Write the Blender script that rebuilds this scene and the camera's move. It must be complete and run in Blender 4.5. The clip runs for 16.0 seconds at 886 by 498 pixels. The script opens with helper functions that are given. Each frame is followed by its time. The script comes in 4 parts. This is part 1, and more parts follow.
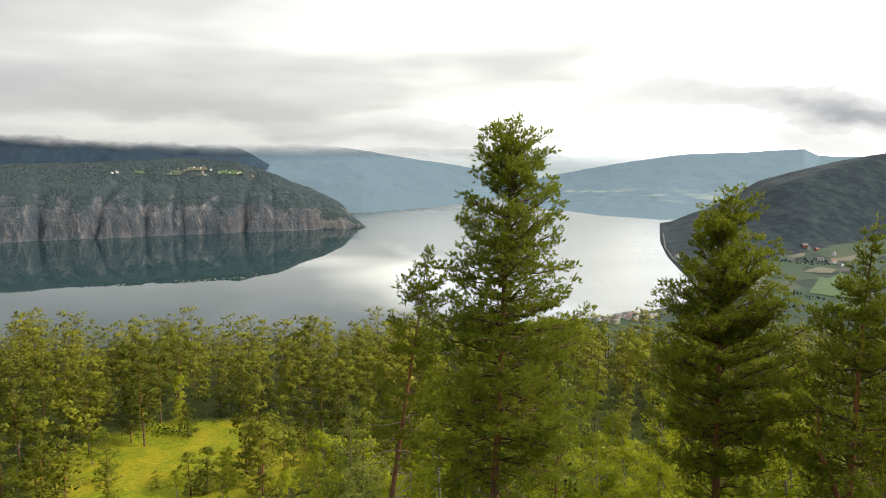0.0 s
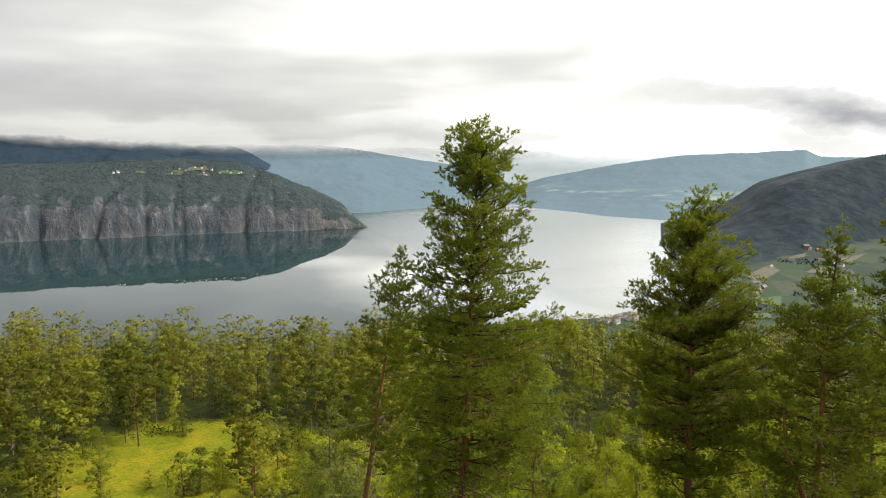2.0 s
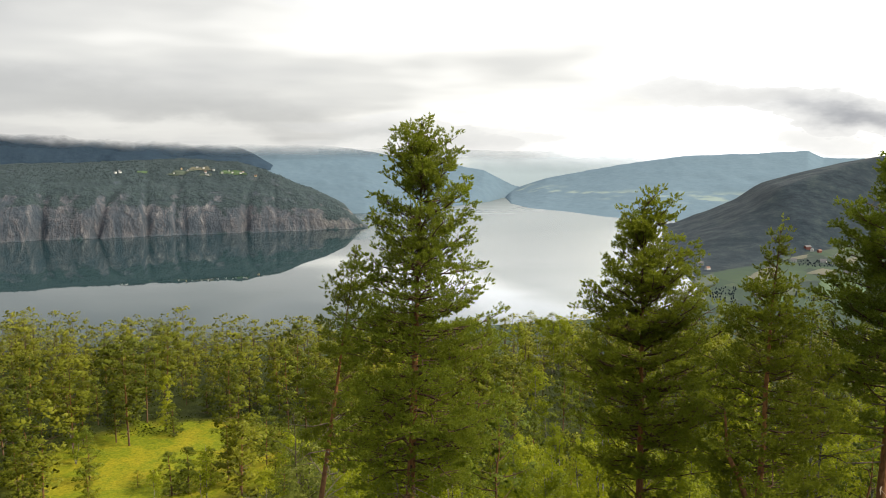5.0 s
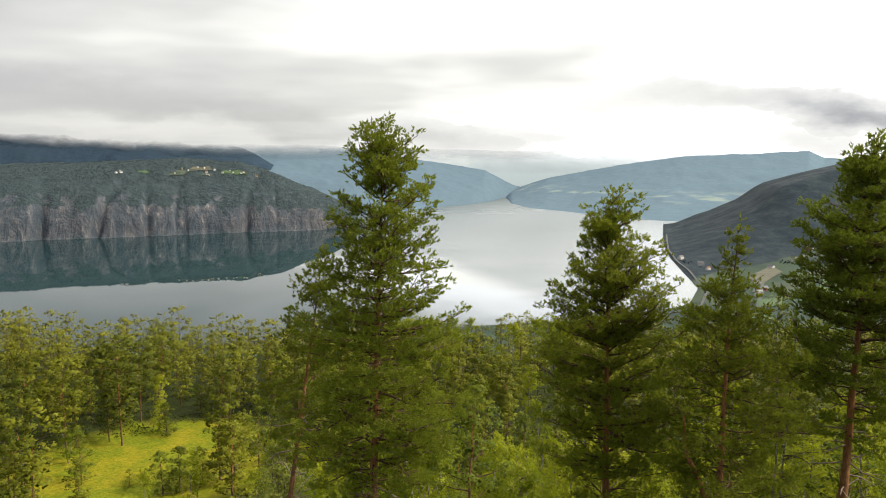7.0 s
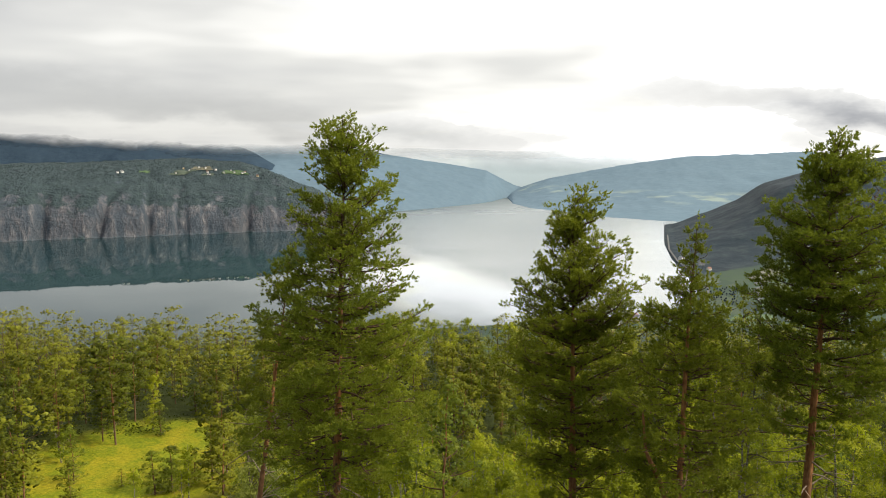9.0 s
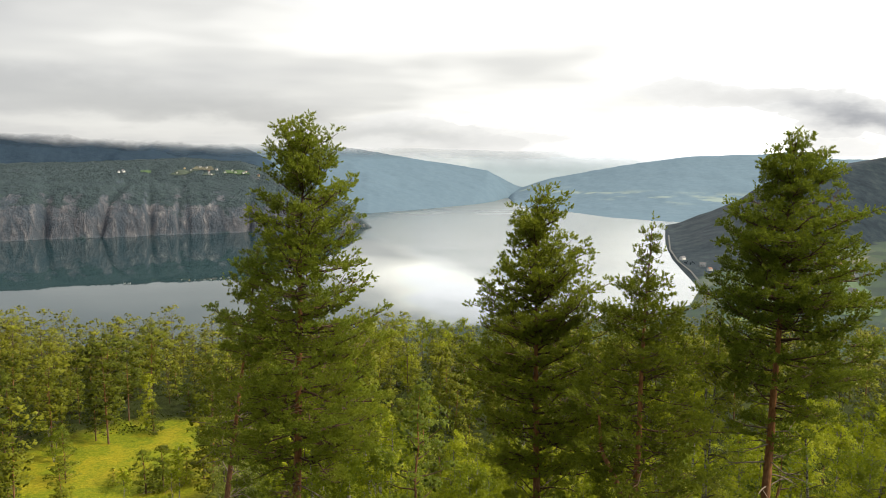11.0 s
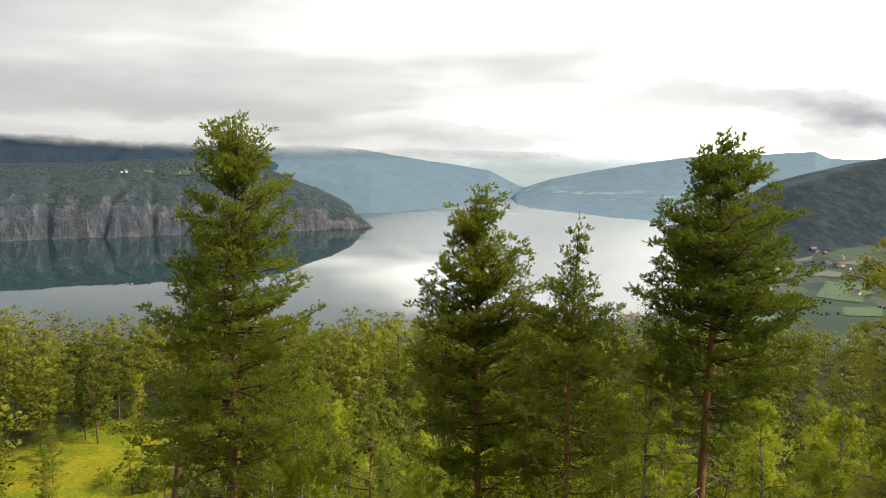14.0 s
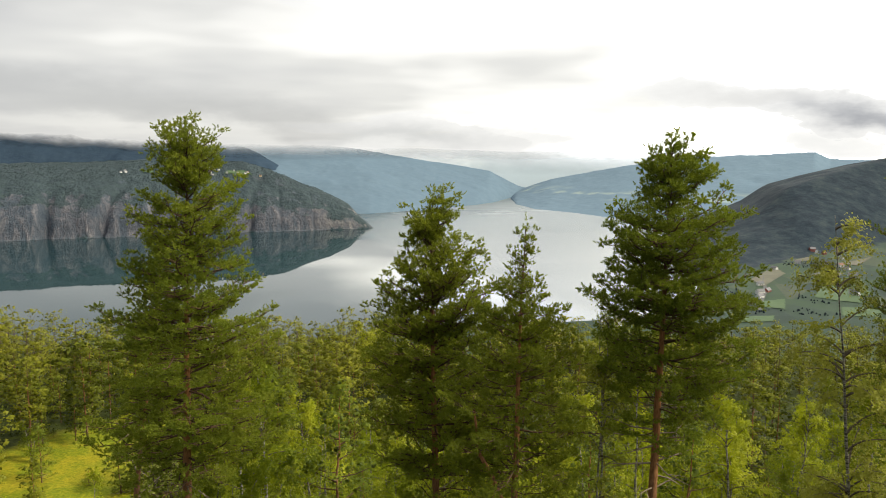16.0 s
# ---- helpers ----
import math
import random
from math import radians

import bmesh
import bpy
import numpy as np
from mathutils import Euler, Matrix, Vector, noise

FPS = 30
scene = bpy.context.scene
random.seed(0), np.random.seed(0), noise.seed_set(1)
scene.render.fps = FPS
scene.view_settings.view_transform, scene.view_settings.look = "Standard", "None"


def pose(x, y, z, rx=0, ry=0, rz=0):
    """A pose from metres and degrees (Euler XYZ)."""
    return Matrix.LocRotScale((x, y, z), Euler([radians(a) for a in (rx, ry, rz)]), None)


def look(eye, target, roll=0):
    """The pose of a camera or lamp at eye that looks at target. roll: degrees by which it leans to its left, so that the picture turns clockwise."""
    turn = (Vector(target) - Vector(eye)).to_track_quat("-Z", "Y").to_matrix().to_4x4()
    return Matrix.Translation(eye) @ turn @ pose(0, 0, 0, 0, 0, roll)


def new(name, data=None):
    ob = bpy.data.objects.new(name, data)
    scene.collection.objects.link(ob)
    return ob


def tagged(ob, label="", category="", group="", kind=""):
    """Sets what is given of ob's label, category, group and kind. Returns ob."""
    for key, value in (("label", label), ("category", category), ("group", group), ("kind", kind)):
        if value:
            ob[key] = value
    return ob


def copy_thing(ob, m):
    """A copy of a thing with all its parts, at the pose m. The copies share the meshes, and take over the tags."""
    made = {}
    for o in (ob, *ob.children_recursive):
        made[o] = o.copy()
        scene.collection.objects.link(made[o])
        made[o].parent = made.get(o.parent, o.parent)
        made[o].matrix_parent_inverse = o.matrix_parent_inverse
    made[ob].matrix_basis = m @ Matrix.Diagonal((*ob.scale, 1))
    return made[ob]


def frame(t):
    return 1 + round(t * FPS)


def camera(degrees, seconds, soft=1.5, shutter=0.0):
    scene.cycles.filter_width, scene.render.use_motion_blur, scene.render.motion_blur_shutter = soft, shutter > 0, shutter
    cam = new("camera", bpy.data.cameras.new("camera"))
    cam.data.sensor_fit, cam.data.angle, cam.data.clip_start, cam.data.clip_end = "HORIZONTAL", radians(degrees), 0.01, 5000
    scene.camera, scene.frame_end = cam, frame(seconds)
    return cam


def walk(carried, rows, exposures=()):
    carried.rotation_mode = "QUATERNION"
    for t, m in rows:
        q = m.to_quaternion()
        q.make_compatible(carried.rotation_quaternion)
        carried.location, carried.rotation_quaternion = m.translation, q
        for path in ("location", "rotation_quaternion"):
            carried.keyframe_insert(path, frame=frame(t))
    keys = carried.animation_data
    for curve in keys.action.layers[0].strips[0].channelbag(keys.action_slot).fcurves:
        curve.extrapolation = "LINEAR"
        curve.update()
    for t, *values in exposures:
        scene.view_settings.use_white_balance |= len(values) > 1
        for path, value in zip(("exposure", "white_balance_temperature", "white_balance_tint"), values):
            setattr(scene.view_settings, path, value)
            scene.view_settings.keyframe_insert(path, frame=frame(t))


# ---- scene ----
cam = camera(62.1, 16.0, soft=0.9)
METRES, EYE, TILT, LEAN, TURN = 13.0, 260.0, -7.4, 0.0, 0.0
DRIFT = 0.28   # slow extra turn to the left over the whole path
ROWS = [
    (0.0, 0.0, 0.0, 0.0, 0.0, 0.0, -0.0),
    (0.5, 0.0256, 0.0005, 0.0, 0.02, 0.0, -0.01),
    (1.0, 0.0498, 0.0012, 0.0005, 0.04, 0.0, -0.02),
    (1.5, 0.0762, 0.0023, 0.0008, 0.05, 0.01, -0.03),
    (2.0, 0.1033, 0.0035, 0.001, 0.07, 0.02, -0.05),
    (2.5, 0.1308, 0.0046, 0.0011, 0.09, 0.02, -0.06),
    (3.0, 0.1587, 0.0053, 0.0011, 0.11, 0.02, -0.08),
    (3.5, 0.1872, 0.0056, 0.0011, 0.13, 0.03, -0.08),
    (4.0, 0.2163, 0.0062, 0.0006, 0.15, 0.04, -0.11),
    (6.5, 0.3664, 0.0084, -0.0014, 0.22, 0.06, -0.19),
    (7.0, 0.3963, 0.0093, -0.0018, 0.23, 0.05, -0.2),
    (7.5, 0.4261, 0.0102, -0.0033, 0.26, 0.06, -0.22),
    (8.0, 0.4561, 0.0111, -0.0044, 0.28, 0.06, -0.22),
    (8.5, 0.486, 0.0121, -0.0061, 0.29, 0.06, -0.24),
    (9.0, 0.5161, 0.0131, -0.0072, 0.31, 0.06, -0.25),
    (11.5, 0.6775, 0.0131, -0.0071, 0.41, 0.07, -0.35),
    (12.0, 0.7118, 0.0137, -0.0066, 0.44, 0.08, -0.36),
    (12.5, 0.7472, 0.0141, -0.0063, 0.47, 0.08, -0.36),
    (13.0, 0.7827, 0.0145, -0.006, 0.51, 0.08, -0.36),
    (13.5, 0.8187, 0.0155, -0.0057, 0.53, 0.08, -0.36),
    (14.0, 0.8546, 0.0172, -0.005, 0.55, 0.08, -0.37),
    (14.5, 0.8914, 0.0183, -0.0043, 0.55, 0.09, -0.37),
    (15.0, 0.927, 0.0182, -0.004, 0.53, 0.09, -0.37),
    (15.5, 0.9638, 0.0172, -0.0039, 0.53, 0.09, -0.39),
    (16.0, 0.9995, 0.0162, -0.0036, 0.5, 0.09, -0.39),
]
walk(cam, [(t, pose(0, 0, EYE, TILT, LEAN, TURN) @ pose(METRES * x, METRES * y, METRES * z, 90 + pitch, roll, yaw + DRIFT * x)) for t, x, y, z, yaw, pitch, roll in ROWS],
     exposures=[(0.0, 0.0), (16.0, 0.0)])


# ---------------------------------------------------------------- world and light
SUN_AZ, SUN_EL = 104.0, 42.0      # degrees to the right of straight ahead, and up
world = bpy.data.worlds.new("overcast_sky")
scene.world = world
world.use_nodes = True


CLOUDS = [   # bearing, height, half sizes, slope, strength, colour
    # unseen cloud above the view, added to dim the sky mirrored at left
    (-0.50, 0.270, 0.42, 0.060, 0.0, 0.70, (0.52, 0.52, 0.52)),
    (-0.30, 0.052, 0.34, 0.030, -0.10, 0.75, (0.56, 0.56, 0.55)),
    (-0.62, 0.095, 0.22, 0.020, -0.05, 0.55, (0.58, 0.58, 0.57)),
    (-0.10, 0.022, 0.22, 0.012, 0.0, 0.60, (0.66, 0.67, 0.66)),
    (-0.42, 0.034, 0.24, 0.011, -0.07, 0.70, (0.88, 0.87, 0.83)),
    (-0.16, 0.010, 0.16, 0.008, -0.02, 0.70, (0.92, 0.92, 0.89)),
    (0.37, 0.083, 0.13, 0.013, 0.0, 0.7, (0.78, 0.77, 0.75)),
    (0.57, 0.052, 0.11, 0.022, -0.15, 1.1, (0.42, 0.43, 0.46)),
    (0.55, 0.016, 0.05, 0.010, -0.15, 0.6, (0.90, 0.90, 0.88)),
]


def build_world(nt):
    n, l = nt.nodes, nt.links
    n.clear()
    out = n.new("ShaderNodeOutputWorld")
    bg = n.new("ShaderNodeBackground")
    l.new(bg.outputs[0], out.inputs[0])
    sky = n.new("ShaderNodeTexSky")
    sky.sky_type = "NISHITA"
    sky.sun_disc = False
    sky.sun_elevation = radians(SUN_EL)
    sky.sun_rotation = radians(SUN_AZ)
    dim = n.new("ShaderNodeVectorMath")
    dim.operation = "SCALE"
    dim.inputs[3].default_value = 0.10
    l.new(sky.outputs[0], dim.inputs[0])
    tc = n.new("ShaderNodeTexCoord")
    sep = n.new("ShaderNodeSeparateXYZ")
    l.new(tc.outputs["Generated"], sep.inputs[0])

    def math_node(op, a, b=None, clamp=False):
        m = n.new("ShaderNodeMath")
        m.operation, m.use_clamp = op, clamp
        for i, v in enumerate((a, b)):
            if v is None:
                continue
            if isinstance(v, (int, float)):
                m.inputs[i].default_value = v
            else:
                l.new(v, m.inputs[i])
        return m.outputs[0]

    # the cloud deck, seen in perspective: flat streaks towards the horizon
    up = math_node("ADD", math_node("MAXIMUM", sep.outputs[2], 0.0), 0.07)
    comb = n.new("ShaderNodeCombineXYZ")
    l.new(math_node("DIVIDE", sep.outputs[0], up), comb.inputs[0])
    l.new(math_node("DIVIDE", sep.outputs[1], up), comb.inputs[1])
    big = n.new("ShaderNodeTexNoise")
    big.inputs["Scale"].default_value = 0.42
    big.inputs["Detail"].default_value = 3.0
    big.inputs["Roughness"].default_value = 0.5
    l.new(comb.outputs[0], big.inputs["Vector"])
    fine = n.new("ShaderNodeTexNoise")
    fine.inputs["Scale"].default_value = 3.4
    fine.inputs["Detail"].default_value = 3.5
    fine.inputs["Roughness"].default_value = 0.42
    stretch = n.new("ShaderNodeVectorMath")
    stretch.operation = "MULTIPLY"
    stretch.inputs[1].default_value = (0.75, 0.75, 3.6)
    drift = n.new("ShaderNodeVectorMath")
    drift.operation = "ADD"
    drift.inputs[1].default_value = (3.1, 1.7, 0.4)
    l.new(tc.outputs["Generated"], drift.inputs[0])
    l.new(drift.outputs[0], stretch.inputs[0])
    l.new(stretch.outputs[0], fine.inputs["Vector"])
    # thinner cloud on the sunward side, thicker away from it
    glow = n.new("ShaderNodeVectorMath")
    glow.operation = "DOT_PRODUCT"
    a, e = radians(SUN_AZ - 72), radians(20)
    glow.inputs[1].default_value = (math.sin(a) * math.cos(e), math.cos(a) * math.cos(e), math.sin(e))
    l.new(tc.outputs["Generated"], glow.inputs[0])
    thin = math_node("MULTIPLY", math_node("SUBTRACT", glow.outputs["Value"], 0.60), 1.04)
    f = math_node("ADD", math_node("MULTIPLY", big.outputs[0], 0.75), math_node("MULTIPLY", fine.outputs[0], 0.85))
    up2 = math_node("ADD", sep.outputs[2], math_node("MULTIPLY", math_node("SUBTRACT", fine.outputs[0], 0.5), 0.10))
    belt = math_node("MAXIMUM", math_node("SUBTRACT", 1.0, math_node("DIVIDE", math_node("ABSOLUTE", math_node("SUBTRACT", up2, 0.085)), 0.06)), 0.0)
    low = math_node("MULTIPLY", belt, 0.16)
    f = math_node("SUBTRACT", math_node("ADD", math_node("SUBTRACT", f, 0.28), thin), low)
    ramp = n.new("ShaderNodeValToRGB")
    ramp.color_ramp.elements[0].position = 0.22
    ramp.color_ramp.elements[0].color = (0.60, 0.60, 0.60, 1)
    ramp.color_ramp.elements[1].position = 0.95
    ramp.color_ramp.elements[1].color = (5.2, 5.0, 4.4, 1)
    mid = ramp.color_ramp.elements.new(0.5)
    mid.color = (0.87, 0.86, 0.82, 1)
    veil = ramp.color_ramp.elements.new(0.63)
    veil.color = (1.15, 1.13, 1.07, 1)
    l.new(f, ramp.inputs[0])
    # an overcast sky is brighter overhead than at the horizon
    rise = n.new("ShaderNodeVectorMath")
    rise.operation = "SCALE"
    l.new(ramp.outputs[0], rise.inputs[0])
    l.new(math_node("ADD", math_node("MULTIPLY", math_node("MAXIMUM", math_node("SUBTRACT", sep.outputs[2], 0.12), 0.0), 0.45), 1.0), rise.inputs[3])
    mix = n.new("ShaderNodeMix")
    mix.data_type = "RGBA"
    mix.inputs[0].default_value = 0.93
    l.new(dim.outputs[0], mix.inputs[6])
    # separate clouds under the deck, by bearing and height over the horizon (tangents): place, size, strength, colour
    ahead = math_node("MAXIMUM", sep.outputs[1], 0.05)
    bear, lift = math_node("DIVIDE", sep.outputs[0], ahead), math_node("DIVIDE", sep.outputs[2], ahead)
    flat = n.new("ShaderNodeCombineXYZ")
    l.new(bear, flat.inputs[0])
    l.new(math_node("MULTIPLY", lift, 2.6), flat.inputs[1])

    def puff(scale, detail, seed):
        t = n.new("ShaderNodeTexNoise")
        t.inputs["Scale"].default_value, t.inputs["Detail"].default_value, t.inputs["Roughness"].default_value = scale, detail, 0.55
        off = n.new("ShaderNodeVectorMath")
        off.operation = "ADD"
        off.inputs[1].default_value = (seed, seed * 0.7, seed * 1.3)
        l.new(flat.outputs[0], off.inputs[0])
        l.new(off.outputs[0], t.inputs["Vector"])
        return t.outputs[0]

    wx = math_node("ADD", bear, math_node("MULTIPLY", math_node("SUBTRACT", puff(5.0, 5.0, 1.0), 0.5), 0.30))
    wz = math_node("ADD", lift, math_node("MULTIPLY", math_node("SUBTRACT", puff(6.5, 6.0, 4.0), 0.5), 0.085))
    wisp = math_node("ADD", math_node("MULTIPLY", puff(7.0, 5.0, 8.0), 1.3), 0.35)
    front = math_node("MULTIPLY", math_node("SUBTRACT", sep.outputs[1], 0.15), 4.0, True)
    # towards the horizon the deck is thick: its glow is held down there, more so ahead
    cap = math_node("ADD", 3.0, math_node("MULTIPLY", math_node("MAXIMUM", math_node("SUBTRACT", sep.outputs[2], 0.16), 0.0), 12.0))
    held = n.new("ShaderNodeVectorMath")
    held.operation = "MINIMUM"
    l.new(rise.outputs[0], held.inputs[0])
    l.new(cap, held.inputs[1])
    shade = held.outputs[0]
    for x0, z0, sx, sz, tip_by, amount, col in CLOUDS:
        ex = math_node("DIVIDE", math_node("SUBTRACT", wx, x0), sx)
        ez = math_node("DIVIDE", math_node("SUBTRACT", math_node("SUBTRACT", wz, z0), math_node("MULTIPLY", math_node("SUBTRACT", wx, x0), tip_by)), sz)
        r2 = math_node("ADD", math_node("MULTIPLY", ex, ex), math_node("MULTIPLY", ez, ez))
        body = math_node("POWER", 2.718, math_node("MULTIPLY", r2, -1.0))
        fac = math_node("MULTIPLY", math_node("MULTIPLY", math_node("MULTIPLY", body, wisp), amount, True), front)
        least = n.new("ShaderNodeVectorMath")
        least.operation = "MINIMUM"
        l.new(shade, least.inputs[0])
        least.inputs[1].default_value = (1.08, 1.07, 1.04)
        veil_mix = n.new("ShaderNodeMix")
        veil_mix.data_type = "RGBA"
        l.new(math_node("MULTIPLY", fac, 6.0, True), veil_mix.inputs[0])
        l.new(shade, veil_mix.inputs[6])
        l.new(least.outputs[0], veil_mix.inputs[7])
        under = n.new("ShaderNodeMix")
        under.data_type = "RGBA"
        l.new(fac, under.inputs[0])
        l.new(veil_mix.outputs[2], under.inputs[6])
        under.inputs[7].default_value = (*col, 1)
        shade = under.outputs[2]
    l.new(shade, mix.inputs[7])
    l.new(mix.outputs[2], bg.inputs[0])
    bg.inputs[1].default_value = 1.0


build_world(world.node_tree)
sun_data = bpy.data.lights.new("sun", "SUN")
sun_data.energy = 5.6
sun_data.angle = radians(8)
sun_data.color = (1.0, 0.90, 0.70)
sun = new("sun", sun_data)
a, e = radians(SUN_AZ), radians(SUN_EL)
sun.matrix_world = look((1000 * math.sin(a) * math.cos(e), 1000 * math.cos(a) * math.cos(e), 1000 * math.sin(e)), (0, 0, 0))


# ---------------------------------------------------------------- materials
class Nodes:
    """A short way to write node trees."""

    def __init__(self, name):
        self.mat = bpy.data.materials.new(name)
        self.mat.use_nodes = True
        self.n, self.l = self.mat.node_tree.nodes, self.mat.node_tree.links
        self.bsdf = self.n["Principled BSDF"]
        self.out = self.n["Material Output"]

    def put(self, socket, value):
        if isinstance(value, bpy.types.NodeSocket):
            self.l.new(value, socket)
        else:
            socket.default_value = value

    def coord(self, scale=(1, 1, 1), kind="Object"):
        tc = self.n.new("ShaderNodeTexCoord")
        mp = self.n.new("ShaderNodeMapping")
        mp.inputs["Scale"].default_value = scale
        self.l.new(tc.outputs[kind], mp.inputs[0])
        return mp.outputs[0]

    def noise(self, vec, scale, detail=4.0, rough=0.55, warp=0.0):
        t = self.n.new("ShaderNodeTexNoise")
        t.inputs["Scale"].default_value = scale
        t.inputs["Detail"].default_value = detail
        t.inputs["Roughness"].default_value = rough
        t.inputs["Distortion"].default_value = warp
        self.l.new(vec, t.inputs["Vector"])
        return t.outputs[0]

    def ramp(self, fac, *stops):
        r = self.n.new("ShaderNodeValToRGB")
        els = r.color_ramp.elements
        while len(els) < len(stops):
            els.new(0.5)
        for el, (p, c) in zip(els, stops):
            el.position = p
            el.color = (*c, 1) if len(c) == 3 else c
        self.l.new(fac, r.inputs[0])
        return r.outputs[0]

    def grey(self, fac, lo, hi):
        m = self.n.new("ShaderNodeMapRange")
        m.inputs[1].default_value, m.inputs[2].default_value = lo, hi
        self.l.new(fac, m.inputs[0])
        return m.outputs[0]

    def mix(self, fac, c1, c2, blend="MIX"):
        m = self.n.new("ShaderNodeMix")
        m.data_type, m.blend_type = "RGBA", blend
        self.put(m.inputs[0], fac)
        self.put(m.inputs[6], c1 if isinstance(c1, bpy.types.NodeSocket) else (*c1, 1))
        self.put(m.inputs[7], c2 if isinstance(c2, bpy.types.NodeSocket) else (*c2, 1))
        return m.outputs[2]

    def calc(self, op, x, y=0.0):
        m = self.n.new("ShaderNodeMath")
        m.operation = op
        self.put(m.inputs[0], x)
        self.put(m.inputs[1], y)
        return m.outputs[0]

    def bump(self, height, strength=0.5, distance=0.1):
        b = self.n.new("ShaderNodeBump")
        b.inputs["Strength"].default_value = strength
        b.inputs["Distance"].default_value = distance
        self.l.new(height, b.inputs["Height"])
        self.l.new(b.outputs[0], self.bsdf.inputs["Normal"])

    def done(self, color, rough=0.8, spec=0.3):
        self.put(self.bsdf.inputs["Base Color"], color)
        self.put(self.bsdf.inputs["Roughness"], rough)
        self.bsdf.inputs["Specular IOR Level"].default_value = spec
        return self.mat


def foliage(name, dark, mid, light, through_col, through_part=0.35, rough=0.55, speck=0.24):
    """Leaves or needles: colour varies from piece to piece and from tree to tree; light passes through."""
    m = Nodes(name)
    geo = m.n.new("ShaderNodeNewGeometry")
    info = m.n.new("ShaderNodeObjectInfo")
    patch = m.noise(m.coord(), 1.3, 3.0)
    f = m.calc("ADD", m.calc("MULTIPLY", geo.outputs["Random Per Island"], speck), m.calc("MULTIPLY", patch, 0.86))
    f = m.calc("ADD", f, m.calc("MULTIPLY", m.calc("SUBTRACT", info.outputs["Random"], 0.5), 0.6))
    f = m.calc("ADD", f, m.calc("MULTIPLY", m.calc("SUBTRACT", m.noise(m.coord(), 0.11, 2.0), 0.5), 0.7))
    col = m.ramp(f, (0.2, dark), (0.55, mid), (0.9, light))
    m.done(col, rough, 0.08)
    tr = m.n.new("ShaderNodeBsdfTranslucent")
    tint = m.mix(0.5, col, through_col)
    m.l.new(tint, tr.inputs[0])
    sh = m.n.new("ShaderNodeMixShader")
    sh.inputs[0].default_value = through_part
    m.l.new(m.bsdf.outputs[0], sh.inputs[1])
    m.l.new(tr.outputs[0], sh.inputs[2])
    m.l.new(sh.outputs[0], m.out.inputs[0])
    return m.mat


def bark_pine():
    m = Nodes("pine_bark")
    c = m.coord((1, 1, 0.25))
    sep = m.n.new("ShaderNodeSeparateXYZ")
    m.l.new(m.coord(), sep.inputs[0])
    high = m.grey(m.calc("ADD", sep.outputs[2], m.calc("MULTIPLY", m.noise(m.coord(), 0.8), 5.0)), 5.0, 10.0)
    low = m.ramp(m.noise(c, 14), (0.3, (0.055, 0.036, 0.025)), (0.7, (0.20, 0.118, 0.072)))
    red = m.ramp(m.noise(c, 18), (0.3, (0.16, 0.070, 0.028)), (0.7, (0.37, 0.18, 0.075)))
    # upper trunk darkened: the crown's shade is put into the bark colour
    top = m.grey(sep.outputs[2], 11.0, 14.5)
    thin = m.ramp(m.noise(c, 20), (0.3, (0.045, 0.032, 0.022)), (0.7, (0.13, 0.08, 0.05)))
    m.bump(m.noise(c, 16, 6), 0.8, 0.03)
    return m.done(m.mix(top, m.mix(high, low, red), thin), 0.9, 0.1)


def bark_birch():
    m = Nodes("birch_bark")
    c = m.coord((1, 1, 4))
    f = m.noise(c, 3.5, 5, 0.6)
    col = m.ramp(f, (0.42, (0.05, 0.045, 0.04)), (0.55, (0.26, 0.24, 0.20)), (0.8, (0.45, 0.42, 0.36)))
    return m.done(col, 0.7, 0.2)


def limb_wood(name, c1, c2):
    m = Nodes(name)
    return m.done(m.ramp(m.noise(m.coord(), 9), (0.3, c1), (0.7, c2)), 0.9, 0.1)


def ground_material():
    """Boggy meadow grass in the clearing, mossy bilberry ground with painted-in shade under the trees."""
    m = Nodes("hillside_ground")
    c = m.coord()
    sep = m.n.new("ShaderNodeSeparateXYZ")
    m.l.new(c, sep.inputs[0])
    ex = m.calc("DIVIDE", m.calc("ADD", sep.outputs[0], 48.0), 24.0)
    ey = m.calc("DIVIDE", m.calc("SUBTRACT", sep.outputs[1], 128.0), 24.0)
    away = m.calc("SQRT", m.calc("ADD", m.calc("MULTIPLY", ex, ex), m.calc("MULTIPLY", ey, ey)))
    away = m.calc("ADD", away, m.calc("MULTIPLY", m.calc("SUBTRACT", m.noise(c, 0.08, 4), 0.5), 1.1))
    fine = m.noise(c, 1.6, 6, 0.65)
    patch = m.noise(c, 0.16, 4, 0.6)
    green = m.ramp(fine, (0.25, (0.050, 0.074, 0.004)), (0.5, (0.128, 0.152, 0.006)), (0.75, (0.215, 0.212, 0.009)))
    gold = m.ramp(fine, (0.25, (0.10, 0.10, 0.006)), (0.5, (0.21, 0.187, 0.009)), (0.75, (0.32, 0.25, 0.017)))
    # forest floor colour darkened to carry the trees' shade
    shaded_moss = m.ramp(fine, (0.25, (0.012, 0.018, 0.004)), (0.75, (0.038, 0.047, 0.008)))
    m.bump(fine, 0.9, 0.25)
    grass = m.mix(m.grey(patch, 0.42, 0.62), green, gold)
    return m.done(m.mix(m.grey(away, 0.85, 1.15), grass, shaded_moss), 0.95, 0.1)


